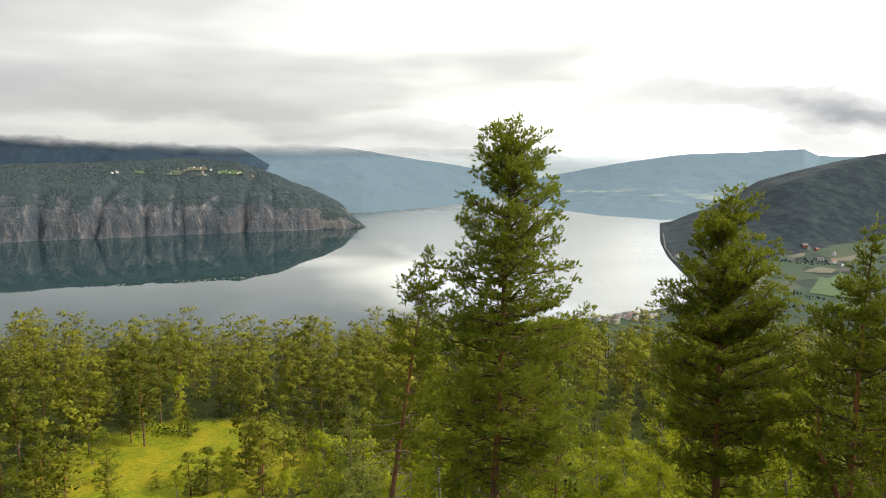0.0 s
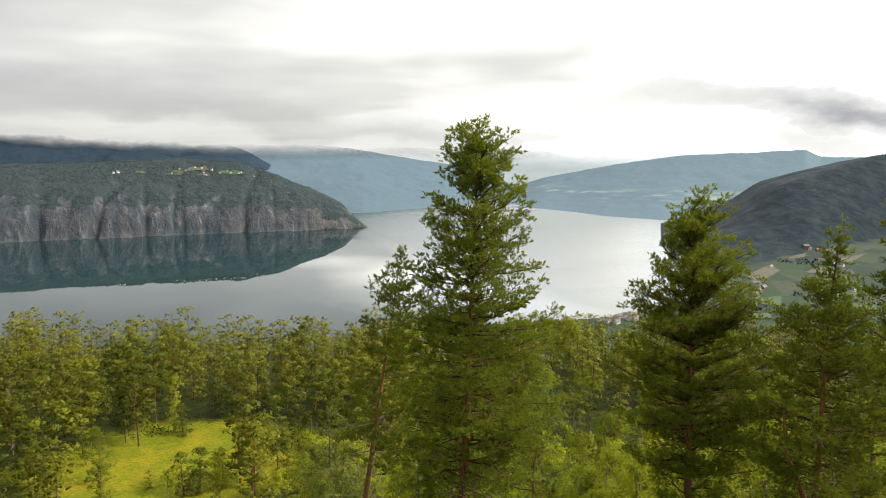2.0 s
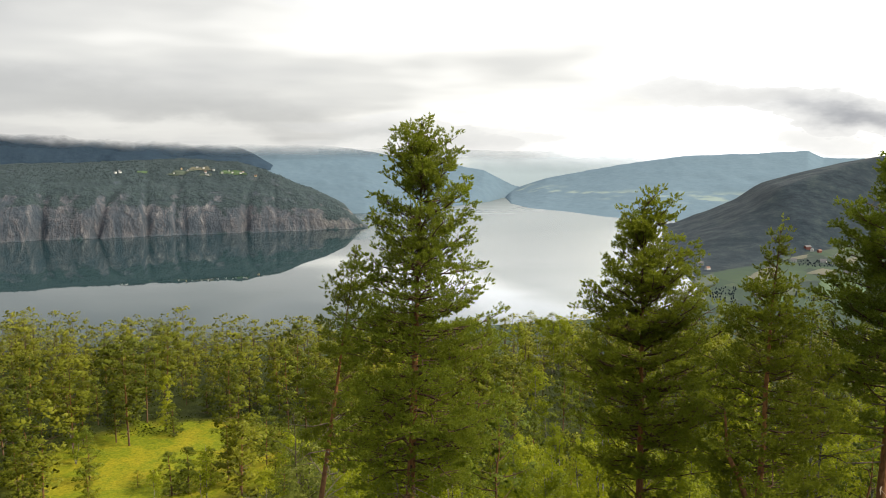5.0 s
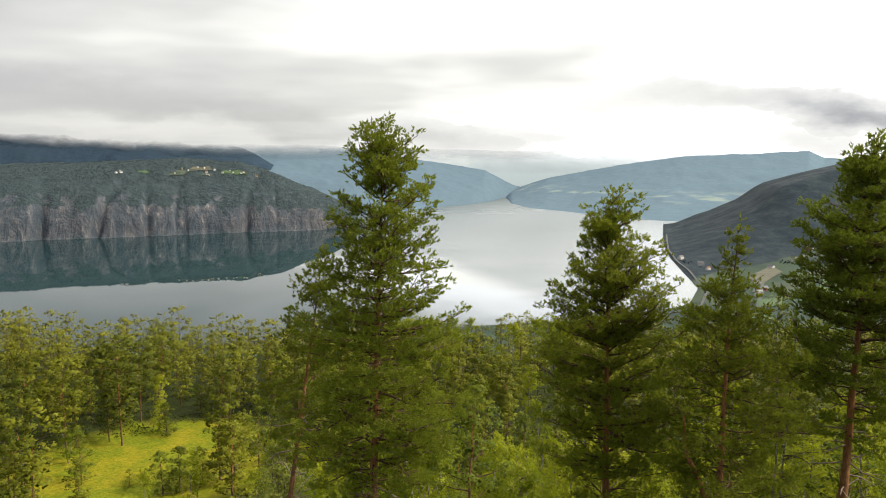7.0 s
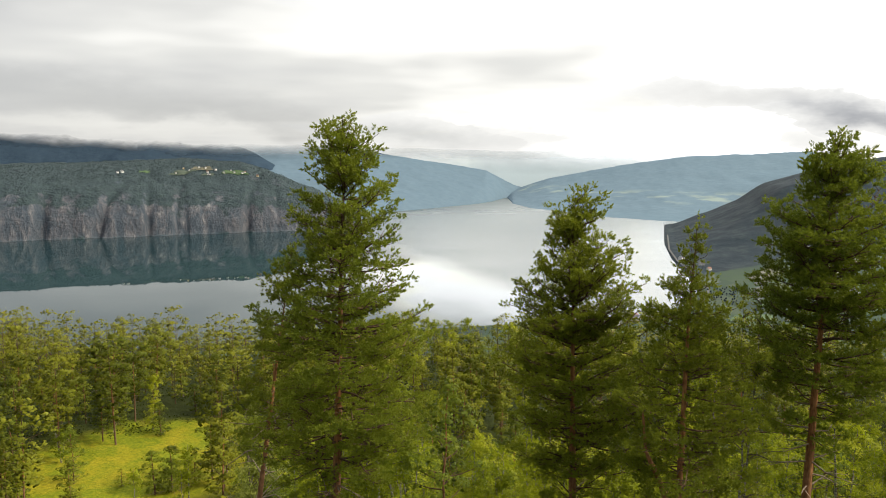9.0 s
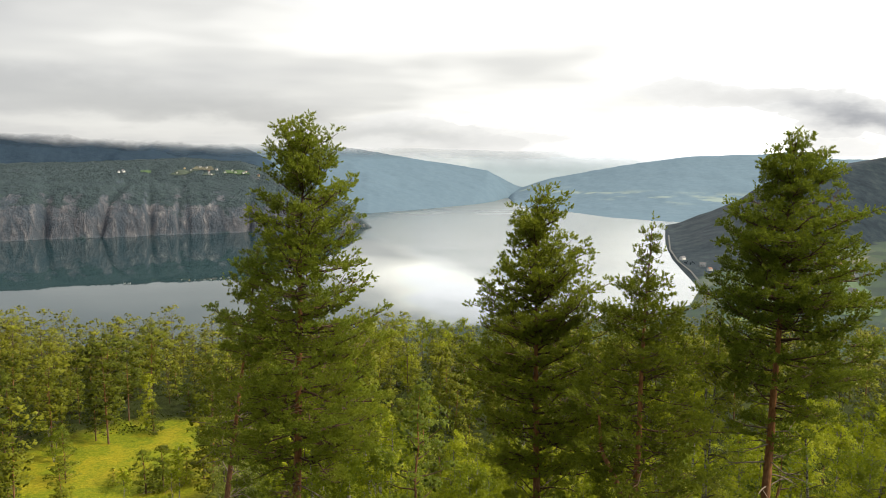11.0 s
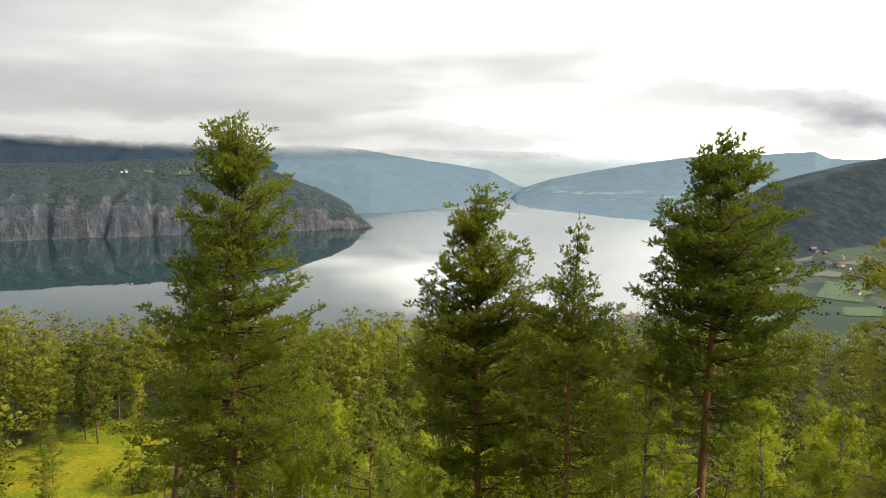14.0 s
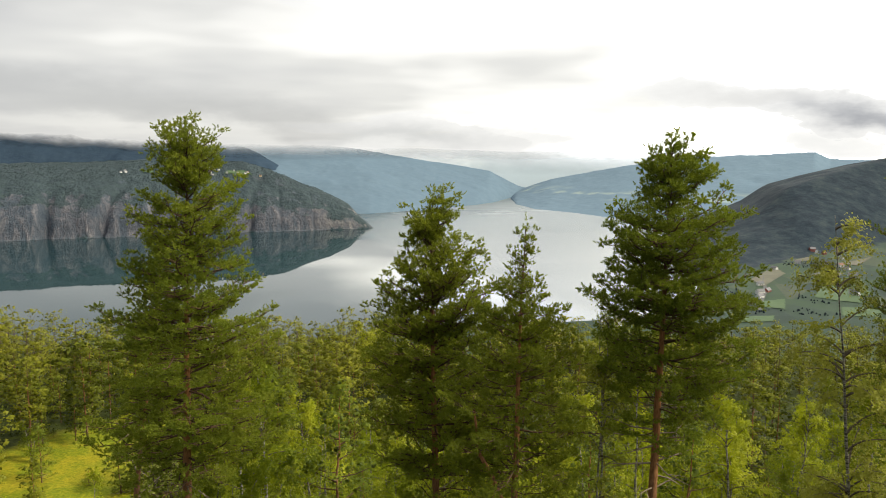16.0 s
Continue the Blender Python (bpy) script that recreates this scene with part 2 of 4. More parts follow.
def valley_material():
    """Slope woods coloured with cloud shade and haze, small pastures on the low ground."""
    m = Nodes("valley_ground")
    c = m.coord()
    sep = m.n.new("ShaderNodeSeparateXYZ")
    m.l.new(c, sep.inputs[0])
    # canopy colour, darkened for cloud shade and blued for haze
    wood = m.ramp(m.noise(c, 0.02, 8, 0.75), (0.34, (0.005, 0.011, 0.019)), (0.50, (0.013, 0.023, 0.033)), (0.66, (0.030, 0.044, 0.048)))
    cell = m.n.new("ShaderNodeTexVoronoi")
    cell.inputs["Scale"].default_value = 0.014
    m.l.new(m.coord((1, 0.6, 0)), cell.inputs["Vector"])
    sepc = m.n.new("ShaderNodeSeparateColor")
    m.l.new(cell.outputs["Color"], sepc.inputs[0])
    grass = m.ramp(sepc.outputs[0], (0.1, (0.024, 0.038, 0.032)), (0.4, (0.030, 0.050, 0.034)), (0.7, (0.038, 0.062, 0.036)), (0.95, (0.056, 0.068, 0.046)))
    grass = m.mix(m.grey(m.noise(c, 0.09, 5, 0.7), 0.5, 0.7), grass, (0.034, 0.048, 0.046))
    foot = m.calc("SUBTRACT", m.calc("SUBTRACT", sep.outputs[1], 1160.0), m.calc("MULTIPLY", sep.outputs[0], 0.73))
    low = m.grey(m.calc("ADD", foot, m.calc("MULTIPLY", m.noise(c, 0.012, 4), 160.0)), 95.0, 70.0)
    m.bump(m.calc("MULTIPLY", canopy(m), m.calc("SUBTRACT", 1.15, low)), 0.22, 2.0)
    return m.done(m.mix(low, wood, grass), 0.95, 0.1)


def canopy(m, scale=0.2):
    """Height of a closed wood seen from afar: rounded crowns side by side."""
    v = m.n.new("ShaderNodeTexVoronoi")
    v.feature = "SMOOTH_F1"
    v.inputs["Scale"].default_value = scale
    m.l.new(m.coord(), v.inputs["Vector"])
    return m.calc("SUBTRACT", m.calc("MULTIPLY", m.noise(m.coord(), 0.03, 4), 1.5), v.outputs["Distance"])


def cliff_material():
    m = Nodes("cliff_and_wood")
    geo = m.n.new("ShaderNodeNewGeometry")
    sep = m.n.new("ShaderNodeSeparateXYZ")
    m.l.new(geo.outputs["Normal"], sep.inputs[0])
    c = m.coord()
    streak = m.noise(m.coord((1, 1, 0.16)), 0.045, 8, 0.7, 0.5)
    # blue-grey of the air's haze is put into the rock and wood colours
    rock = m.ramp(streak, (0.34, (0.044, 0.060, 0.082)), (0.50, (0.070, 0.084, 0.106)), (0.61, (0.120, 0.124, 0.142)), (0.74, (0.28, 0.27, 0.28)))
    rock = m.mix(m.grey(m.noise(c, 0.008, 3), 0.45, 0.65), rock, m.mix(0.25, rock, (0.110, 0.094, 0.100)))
    sepc = m.n.new("ShaderNodeSeparateXYZ")
    m.l.new(c, sepc.inputs[0])
    point = m.grey(m.calc("ADD", sepc.outputs[0], m.calc("MULTIPLY", m.noise(c, 0.012, 3), 160.0)), -420.0, -180.0)   # paler bare rock at the tip, brighter sunlight put into its colour too
    rock = m.mix(point, rock, m.mix(0.5, rock, m.ramp(streak, (0.40, (0.10, 0.10, 0.11)), (0.64, (0.36, 0.33, 0.29)))))
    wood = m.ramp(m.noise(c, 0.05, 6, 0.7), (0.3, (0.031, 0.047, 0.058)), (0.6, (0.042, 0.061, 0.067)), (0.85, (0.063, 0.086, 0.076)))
    f = m.calc("ADD", sep.outputs[2], m.calc("MULTIPLY", m.calc("SUBTRACT", m.noise(m.coord((1, 1, 0.6)), 0.014, 8, 0.76), 0.5), 2.1))
    wooded = m.grey(f, 0.58, 0.76)
    m.bump(m.calc("ADD", m.calc("ADD", streak, m.noise(c, 0.06, 6, 0.7)), m.calc("MULTIPLY", m.calc("MULTIPLY", canopy(m), wooded), 0.3)), 1.0, 9.0)
    return m.done(m.mix(wooded, rock, wood), 0.95, 0.1)


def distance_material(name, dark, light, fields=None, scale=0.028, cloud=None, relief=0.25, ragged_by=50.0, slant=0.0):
    """Far woods, moist air's haze put into their base colour: pale, little contrast."""
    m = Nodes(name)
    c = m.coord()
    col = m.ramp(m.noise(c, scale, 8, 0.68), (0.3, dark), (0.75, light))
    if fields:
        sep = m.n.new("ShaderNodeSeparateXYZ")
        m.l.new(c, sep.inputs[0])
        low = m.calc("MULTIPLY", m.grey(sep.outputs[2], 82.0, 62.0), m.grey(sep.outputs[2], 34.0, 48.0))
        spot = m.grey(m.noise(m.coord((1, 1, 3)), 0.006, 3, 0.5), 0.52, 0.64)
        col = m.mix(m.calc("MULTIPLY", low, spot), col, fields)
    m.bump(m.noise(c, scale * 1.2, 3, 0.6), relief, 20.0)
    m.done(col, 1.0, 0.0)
    if cloud:   # the top goes up into the cloud base
        sep = m.n.new("ShaderNodeSeparateXYZ")
        m.l.new(c, sep.inputs[0])
        ragged = m.calc("MULTIPLY", m.calc("SUBTRACT", m.noise(m.coord((1, 1, 2)), 0.004, 6, 0.6), 0.5), ragged_by)
        base = m.calc("ADD", sep.outputs[2], m.calc("MULTIPLY", m.calc("ADD", sep.outputs[0], 2400.0), slant))
        veil = m.grey(m.calc("ADD", base, ragged), cloud[0], cloud[1])
        clear = m.n.new("ShaderNodeBsdfTransparent")
        sh = m.n.new("ShaderNodeMixShader")
        m.l.new(veil, sh.inputs[0])
        m.l.new(m.bsdf.outputs[0], sh.inputs[1])
        m.l.new(clear.outputs[0], sh.inputs[2])
        m.l.new(sh.outputs[0], m.out.inputs[0])
    return m.mat


TIP = (-264.7, 2590.0)   # where the headland across the fjord ends


def water_material():
    """Smooth in the lee of the cliffs, ruffled by the wind out in the fjord."""
    m = Nodes("fjord_water")
    c = m.coord()
    sep = m.n.new("ShaderNodeSeparateXYZ")
    m.l.new(c, sep.inputs[0])
    # metres past the headland's tip, along its shore
    past = m.calc("ADD", m.calc("MULTIPLY", m.calc("SUBTRACT", sep.outputs[0], TIP[0]), 0.917), m.calc("MULTIPLY", m.calc("SUBTRACT", sep.outputs[1], TIP[1]), 0.399))
    past = m.calc("ADD", past, m.calc("MULTIPLY", m.calc("SUBTRACT", m.noise(m.coord((1, 1.6, 1)), 0.004, 3, 0.5), 0.5), 120.0))
    wind = m.grey(past, -170.0, -50.0)
    far = m.calc("MULTIPLY", m.grey(sep.outputs[1], 2700.0, 3900.0), 0.10)
    streak = m.noise(m.coord((0.5, 1.2, 1)), 0.004, 2, 0.5)
    rough = m.calc("MULTIPLY", wind, m.calc("ADD", m.calc("MULTIPLY", streak, 0.14), 0.12))
    m.bsdf.inputs["IOR"].default_value = 1.333
    return m.done((0.009, 0.028, 0.034, 1), m.calc("ADD", m.calc("ADD", rough, far), 0.015), 0.5)


def plain(name, c1, c2, scale=2.0, rough=0.7):
    m = Nodes(name)
    return m.done(m.ramp(m.noise(m.coord(), scale), (0.3, c1), (0.7, c2)), rough, 0.3)


NEEDLE = foliage("pine_needles", (0.040, 0.060, 0.010), (0.112, 0.148, 0.017), (0.235, 0.265, 0.030), (0.32, 0.38, 0.020), 0.42)
NEEDLE_DULL = foliage("pine_needles_dull", (0.054, 0.072, 0.010), (0.148, 0.178, 0.018), (0.30, 0.315, 0.034), (0.40, 0.45, 0.025), 0.42)
LEAF_DULL = foliage("birch_leaves_dull", (0.065, 0.080, 0.010), (0.160, 0.175, 0.020), (0.28, 0.275, 0.045), (0.34, 0.36, 0.025), 0.38)
NEEDLE_SUN = foliage("pine_needles_yellowish", (0.068, 0.084, 0.006), (0.132, 0.146, 0.010), (0.235, 0.232, 0.019), (0.30, 0.32, 0.012), 0.26, speck=0.05)
LEAF = foliage("birch_leaves", (0.052, 0.076, 0.005), (0.182, 0.216, 0.010), (0.335, 0.345, 0.022), (0.42, 0.47, 0.013), 0.40)
LEAF_GREY = foliage("willow_leaves", (0.045, 0.065, 0.013), (0.125, 0.150, 0.026), (0.24, 0.255, 0.058), (0.27, 0.32, 0.035), 0.34)
# both far woods are blued for haze; the valley's is also darkened for cloud shade
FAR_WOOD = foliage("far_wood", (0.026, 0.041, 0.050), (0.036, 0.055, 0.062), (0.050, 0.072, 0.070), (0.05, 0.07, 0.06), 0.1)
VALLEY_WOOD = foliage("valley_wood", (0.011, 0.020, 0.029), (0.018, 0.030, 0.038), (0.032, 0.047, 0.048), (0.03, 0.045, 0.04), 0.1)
# low shrubs, darkened to give the shade between the trunks
HEATH_SHADED = foliage("heather_shrubs_shaded", (0.020, 0.029, 0.005), (0.050, 0.066, 0.009), (0.11, 0.12, 0.018), (0.14, 0.16, 0.015), 0.2)
PINE_BARK, BIRCH_BARK = bark_pine(), bark_birch()
LIMB = limb_wood("pine_limb_bark", (0.045, 0.031, 0.021), (0.125, 0.075, 0.043))
DEAD = limb_wood("dead_grey_wood", (0.12, 0.092, 0.068), (0.27, 0.215, 0.165))
TWIG = limb_wood("birch_twig_bark", (0.05, 0.04, 0.03), (0.16, 0.13, 0.10))
GROUND, VALLEY, CLIFF, WATER = ground_material(), valley_material(), cliff_material(), water_material()
# the blue tones of these hillsides carry the air's haze in the base colour
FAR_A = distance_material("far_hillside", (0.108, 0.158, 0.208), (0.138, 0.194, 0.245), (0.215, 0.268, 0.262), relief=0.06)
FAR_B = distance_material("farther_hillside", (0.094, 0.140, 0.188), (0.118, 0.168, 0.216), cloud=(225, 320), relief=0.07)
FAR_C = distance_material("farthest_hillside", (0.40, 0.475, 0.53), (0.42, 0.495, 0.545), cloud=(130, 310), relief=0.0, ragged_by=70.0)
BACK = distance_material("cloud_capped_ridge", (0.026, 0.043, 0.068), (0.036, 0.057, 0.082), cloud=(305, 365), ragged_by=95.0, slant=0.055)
FIELD = [plain("meadow_green", (0.042, 0.078, 0.032), (0.058, 0.095, 0.040), 0.05, 0.95),
         plain("hay_stubble", (0.078, 0.078, 0.055), (0.105, 0.100, 0.070), 0.05, 0.95),
         plain("pale_pasture", (0.036, 0.052, 0.038), (0.050, 0.066, 0.046), 0.05, 0.95)]
ROAD = plain("asphalt", (0.055, 0.058, 0.06), (0.08, 0.083, 0.083), 0.5, 0.9)
WALLS = [plain("white_boards", (0.56, 0.56, 0.55), (0.68, 0.67, 0.66)), plain("red_boards", (0.17, 0.06, 0.05), (0.22, 0.08, 0.065)),
         plain("ochre_boards", (0.46, 0.36, 0.20), (0.56, 0.45, 0.27))]
ROOFS = [plain("slate_roof", (0.10, 0.10, 0.11), (0.18, 0.18, 0.19)), plain("red_tile_roof", (0.17, 0.09, 0.07), (0.22, 0.12, 0.09))]
GLASS = plain("dark_window_glass", (0.03, 0.035, 0.04), (0.05, 0.055, 0.06), 2.0, 0.15)


# ---------------------------------------------------------------- meshes
class Geo:
    """Collects vertices and faces, and turns them into one mesh."""

    def __init__(self):
        self.v, self.f, self.m, self.n, self.count, self.bent = [], [], [], [], 0, False

    def add(self, verts, faces, slot=0, normals=None):
        """normals: for foliage, the way the spray as a whole faces at each corner; zero or none: that of the faces."""
        verts = np.asarray(verts, float).reshape(-1, 3)
        self.v.append(verts)
        self.n.append(np.zeros_like(verts) if normals is None else np.asarray(normals, float).reshape(-1, 3))
        self.bent |= normals is not None
        faces = np.asarray(faces, int)
        self.f.append(faces + self.count)
        self.m.append(np.full(len(faces), slot))
        self.count += len(verts)

    def mesh(self, name, smooth=False):
        me = bpy.data.meshes.new(name)
        if not self.v:
            return me
        v = np.concatenate(self.v)
        flat = np.concatenate([f.ravel() for f in self.f])
        size = np.concatenate([np.full(len(f), f.shape[1]) for f in self.f])
        me.vertices.add(len(v))
        me.vertices.foreach_set("co", v.ravel().astype(np.float32))
        me.loops.add(len(flat))
        me.loops.foreach_set("vertex_index", flat.astype(np.int32))
        me.polygons.add(len(size))
        me.polygons.foreach_set("loop_start", np.concatenate(([0], np.cumsum(size)[:-1])).astype(np.int32))
        me.polygons.foreach_set("use_smooth", np.full(len(size), smooth))
        me.polygons.foreach_set("material_index", np.concatenate(self.m).astype(np.int32))
        me.update(calc_edges=True)
        if self.bent:
            me.normals_split_custom_set_from_vertices(np.concatenate(self.n).astype(np.float32))
        return me


def part(name, geo, material, parent=None, label="", smooth=False):
    me = geo.mesh(name, smooth) if isinstance(geo, Geo) else geo
    if not me.materials:
        for m in material if isinstance(material, (list, tuple)) else [material]:
            me.materials.append(m)
    ob = new(name, me)
    if parent:
        ob.parent = parent
    return tagged(ob, label)


def tube(geo, path, radii, sides=7, slot=0):
    p = np.asarray(path, float)
    d = np.gradient(p, axis=0)
    d /= np.linalg.norm(d, axis=1)[:, None] + 1e-9
    ref = np.where(np.abs(d[:, 2:3]) > 0.9, [[1.0, 0, 0]], [[0, 0, 1.0]])
    s = np.cross(d, ref)
    s /= np.linalg.norm(s, axis=1)[:, None] + 1e-9
    u = np.cross(s, d)
    ang = np.linspace(0, 2 * math.pi, sides, endpoint=False)
    ring = p[:, None] + np.asarray(radii)[:, None, None] * (s[:, None] * np.cos(ang)[None, :, None] + u[:, None] * np.sin(ang)[None, :, None])
    i, j = np.meshgrid(np.arange(len(p) - 1), np.arange(sides), indexing="ij")
    k = (j + 1) % sides
    geo.add(ring, np.stack([i * sides + j, i * sides + k, (i + 1) * sides + k, (i + 1) * sides + j], -1).reshape(-1, 4), slot)


def shoots(geo, rng, pos, axis, length, count, needle, width):
    """Pine shoots: thin needles that stand off a short axis, steeply at its foot and nearly along it at its tip."""
    s = rng.uniform(0.0, 1.0, (len(pos) * count, 1))
    a = np.repeat(axis, count, 0)
    ln = np.repeat(length * rng.uniform(0.6, 1.3, len(pos)), count)[:, None]
    base = np.repeat(pos, count, 0) + a * ln * s
    side = np.cross(a, rng.normal(size=a.shape))
    side /= np.linalg.norm(side, axis=1)[:, None] + 1e-9
    th = np.radians(78 - 52 * s + rng.normal(size=s.shape) * 10)
    d = a * np.cos(th) + side * np.sin(th)
    q = np.cross(d, rng.normal(size=d.shape))
    q *= width / 2 / (np.linalg.norm(q, axis=1)[:, None] + 1e-9)
    k = len(d)
    geo.add(np.stack([base - q, base + q, base + d * needle * rng.uniform(0.75, 1.15, (k, 1))], 1), np.arange(k * 3).reshape(-1, 3))


def tufts_of(geo, rng, pos, size, facing):
    """Close-grown tufts: small uneven rounded bodies with five corners, wider than high."""
    n = len(pos)
    a = rng.uniform(0, 2 * math.pi, (n, 1)) + np.array([0, 2.09, 4.19]) + rng.normal(size=(n, 3)) * 0.3
    ring = np.stack([np.cos(a), np.sin(a), rng.normal(size=(n, 3)) * 0.25], -1)
    tip = rng.normal(size=(n, 1, 3)) * (0.35, 0.35, 0.0) + np.array([0, 0, 0.8])
    v = np.concatenate([tip, ring, -tip * 0.7], 1) * rng.uniform(0.7, 1.25, (n, 5, 1)) * size[:, None, None] + pos[:, None]
    f = np.array([(0, 1, 2), (0, 2, 3), (0, 3, 1), (4, 2, 1), (4, 3, 2), (4, 1, 3)])
    geo.add(v, (np.arange(n)[:, None, None] * 5 + f[None]).reshape(-1, 3), 0, facing[:, None] + 0.35 * (v - pos[:, None]) / size[:, None, None])


def leaves(geo, rng, pos, size, aspect=0.7, facing=None, spray=None):
    """Loose leaves as small three-cornered blades; facing: the way their upper sides look, roughly."""
    pos = np.asarray(pos)
    n = len(pos)
    r = rng.normal(size=(n, 3))
    nrm = r if facing is None else facing + 0.4 * r
    nrm = nrm / (np.linalg.norm(nrm, axis=1)[:, None] + 1e-9)
    d = np.cross(nrm, rng.normal(size=(n, 3)))
    d /= np.linalg.norm(d, axis=1)[:, None] + 1e-9
    w = np.cross(d, nrm)
    s = size * rng.uniform(0.6, 1.25, n)[:, None]
    v = np.stack([pos - w * s * aspect / 2, pos + w * s * aspect / 2, pos + d * s], 1)
    geo.add(v, np.arange(n * 3).reshape(-1, 3), 0, None if spray is None else np.repeat(spray, 3, 0))


def unit(v):
    return v / (np.linalg.norm(v) + 1e-9)


# ---------------------------------------------------------------- land forms
def smooth(a, b, x):
    t = np.clip((x - a) / (b - a), 0, 1)
    return t * t * (3 - 2 * t)


def rough_noise(x, y, scale, octaves=4, seed=0):
    """Cheap smooth value noise over arrays, about -1 to 1."""
    out, amp, tot = 0.0, 1.0, 0.0
    for o in range(octaves):
        fx, fy = x / scale + 17.3 * (o + seed), y / scale - 9.1 * (o + seed)
        ix, iy = np.floor(fx), np.floor(fy)
        tx, ty = fx - ix, fy - iy
        tx, ty = tx * tx * (3 - 2 * tx), ty * ty * (3 - 2 * ty)

        def h(p, q):
            s = np.sin(p * 127.1 + q * 311.7 + seed * 74.7) * 43758.5453
            return (s - np.floor(s)) * 2 - 1

        out = out + amp * ((h(ix, iy) * (1 - tx) + h(ix + 1, iy) * tx) * (1 - ty) + (h(ix, iy + 1) * (1 - tx) + h(ix + 1, iy + 1) * tx) * ty)
        tot += amp
        amp *= 0.5
        scale *= 0.5
    return out / tot


SHORE = np.array([(-3000, 800), (-400, 960), (0, 1085), (300, 1165), (430, 1270), (498, 1426), (530, 1620), (570, 1850), (640, 2150), (740, 2500), (816, 2760), (1000, 2930), (3200, 3100)], float)


def inland(x, y):
    """Distance from the near shore, land side positive."""
    best = np.full(np.shape(x), 1e9)
    sign = np.ones(np.shape(x))
    for (ax, ay), (bx, by) in zip(SHORE[:-1], SHORE[1:]):
        dx, dy = bx - ax, by - ay
        t = np.clip(((x - ax) * dx + (y - ay) * dy) / (dx * dx + dy * dy), 0, 1)
        ex, ey = x - ax - t * dx, y - ay - t * dy
        d = np.hypot(ex, ey)
        s = np.where(dx * ey - dy * ex > 0, -1.0, 1.0)
        sign = np.where(d < best - 1e-6, s, sign)
        best = np.minimum(best, d)
    return best * sign


NEAR_Y = [-400, -100, 0, 15, 28, 45, 70, 95, 110, 150, 200, 250, 300, 500, 800, 900, 3500]
NEAR_Z = [330, 266, 247.5, 245.5, 242, 235, 221, 208.5, 204.5, 203, 199, 190, 174, 105, 20, -12, -12]


def land(x, y):
    x, y = np.asarray(x, float), np.asarray(y, float)
    near = np.interp(y, NEAR_Y, NEAR_Z) + 0.9 * rough_noise(x, y, 24, 4, 1) * smooth(-20, 60, y)
    s = inland(x, y)
    floor_ = np.where(s > 0, 2.5 * smooth(-4, 14, s) + 0.036 * np.minimum(s, 500) + 3 * rough_noise(x, y, 150, 3, 2) * smooth(0, 120, s), 0.16 + s * 0.3)
    w = 0.966 * (x - 547) - 0.259 * (y - 1758)
    front = (y - 1640 - 0.73 * (x - 650)) * 0.81
    hill = np.interp(w, [0, 60, 167, 271, 354, 478, 825, 1500, 2600], [0, 14, 50, 97, 157, 193, 262, 350, 420])
    hill = hill * (1 - 0.9 * smooth(2820, 3150, y)) * np.clip(front / 330, 0, 1) ** 0.85 + 9 * rough_noise(x, y, 220, 4, 3) * smooth(30, 200, front) * smooth(20, 150, w)
    hill = np.where(s > 0, hill * smooth(0, 40, s) - 1.0, -5)
    return np.maximum(np.maximum(near, floor_), hill)


def ground_z(x, y):
    return float(land(np.array([x]), np.array([y]))[0])


def sheet(name, gx, gy, zfun, material, label, category):
    X, Y = np.meshgrid(gx, gy)
    Z = zfun(X, Y)
    nx, ny = len(gx), len(gy)
    i, j = np.meshgrid(np.arange(ny - 1), np.arange(nx - 1), indexing="ij")
    q = np.stack([i * nx + j, i * nx + j + 1, (i + 1) * nx + j + 1, (i + 1) * nx + j], -1).reshape(-1, 4)
    g = Geo()
    g.add(np.stack([X, Y, Z], -1), q)
    return tagged(part(name, g, material, smooth=True), label, category, kind="structure")


def steps(*runs):
    out = []
    for a, b, s in runs:
        out.append(np.arange(a, b, s))
    return np.concatenate(out + [[runs[-1][1]]])


ground = sheet("ground", steps((-1500, -180, 60), (-180, 180, 2.4), (180, 430, 14), (430, 880, 7), (880, 2600, 24)), steps((-120, -10, 10), (-10, 250, 2.4), (250, 1050, 22), (1050, 2800, 10), (2800, 3200, 20)), land,
               GROUND, "grassy mossy hillside falling to a fjord valley", "ground")
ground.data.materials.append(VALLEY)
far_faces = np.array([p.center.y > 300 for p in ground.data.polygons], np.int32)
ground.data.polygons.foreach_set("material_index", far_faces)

wg = Geo()
wg.add([(-4500, 500, 0), (4500, 500, 0), (4500, 4985, 0), (-4500, 4985, 0)], [(0, 1, 2, 3)])
tagged(part("water", wg, WATER), "calm grey-green fjord water mirroring cliffs and clouds", "water", kind="structure")

# the steep headland across the fjord: u runs along its shore, v inland
TIP = np.array(TIP)
ALONG = unit(np.array([0.917, 0.399]))
INWARD = np.array([-ALONG[1], ALONG[0]])


def headland_uv(x, y):
    return (x - TIP[0]) * ALONG[0] + (y - TIP[1]) * ALONG[1], (x - TIP[0]) * INWARD[0] + (y - TIP[1]) * INWARD[1]


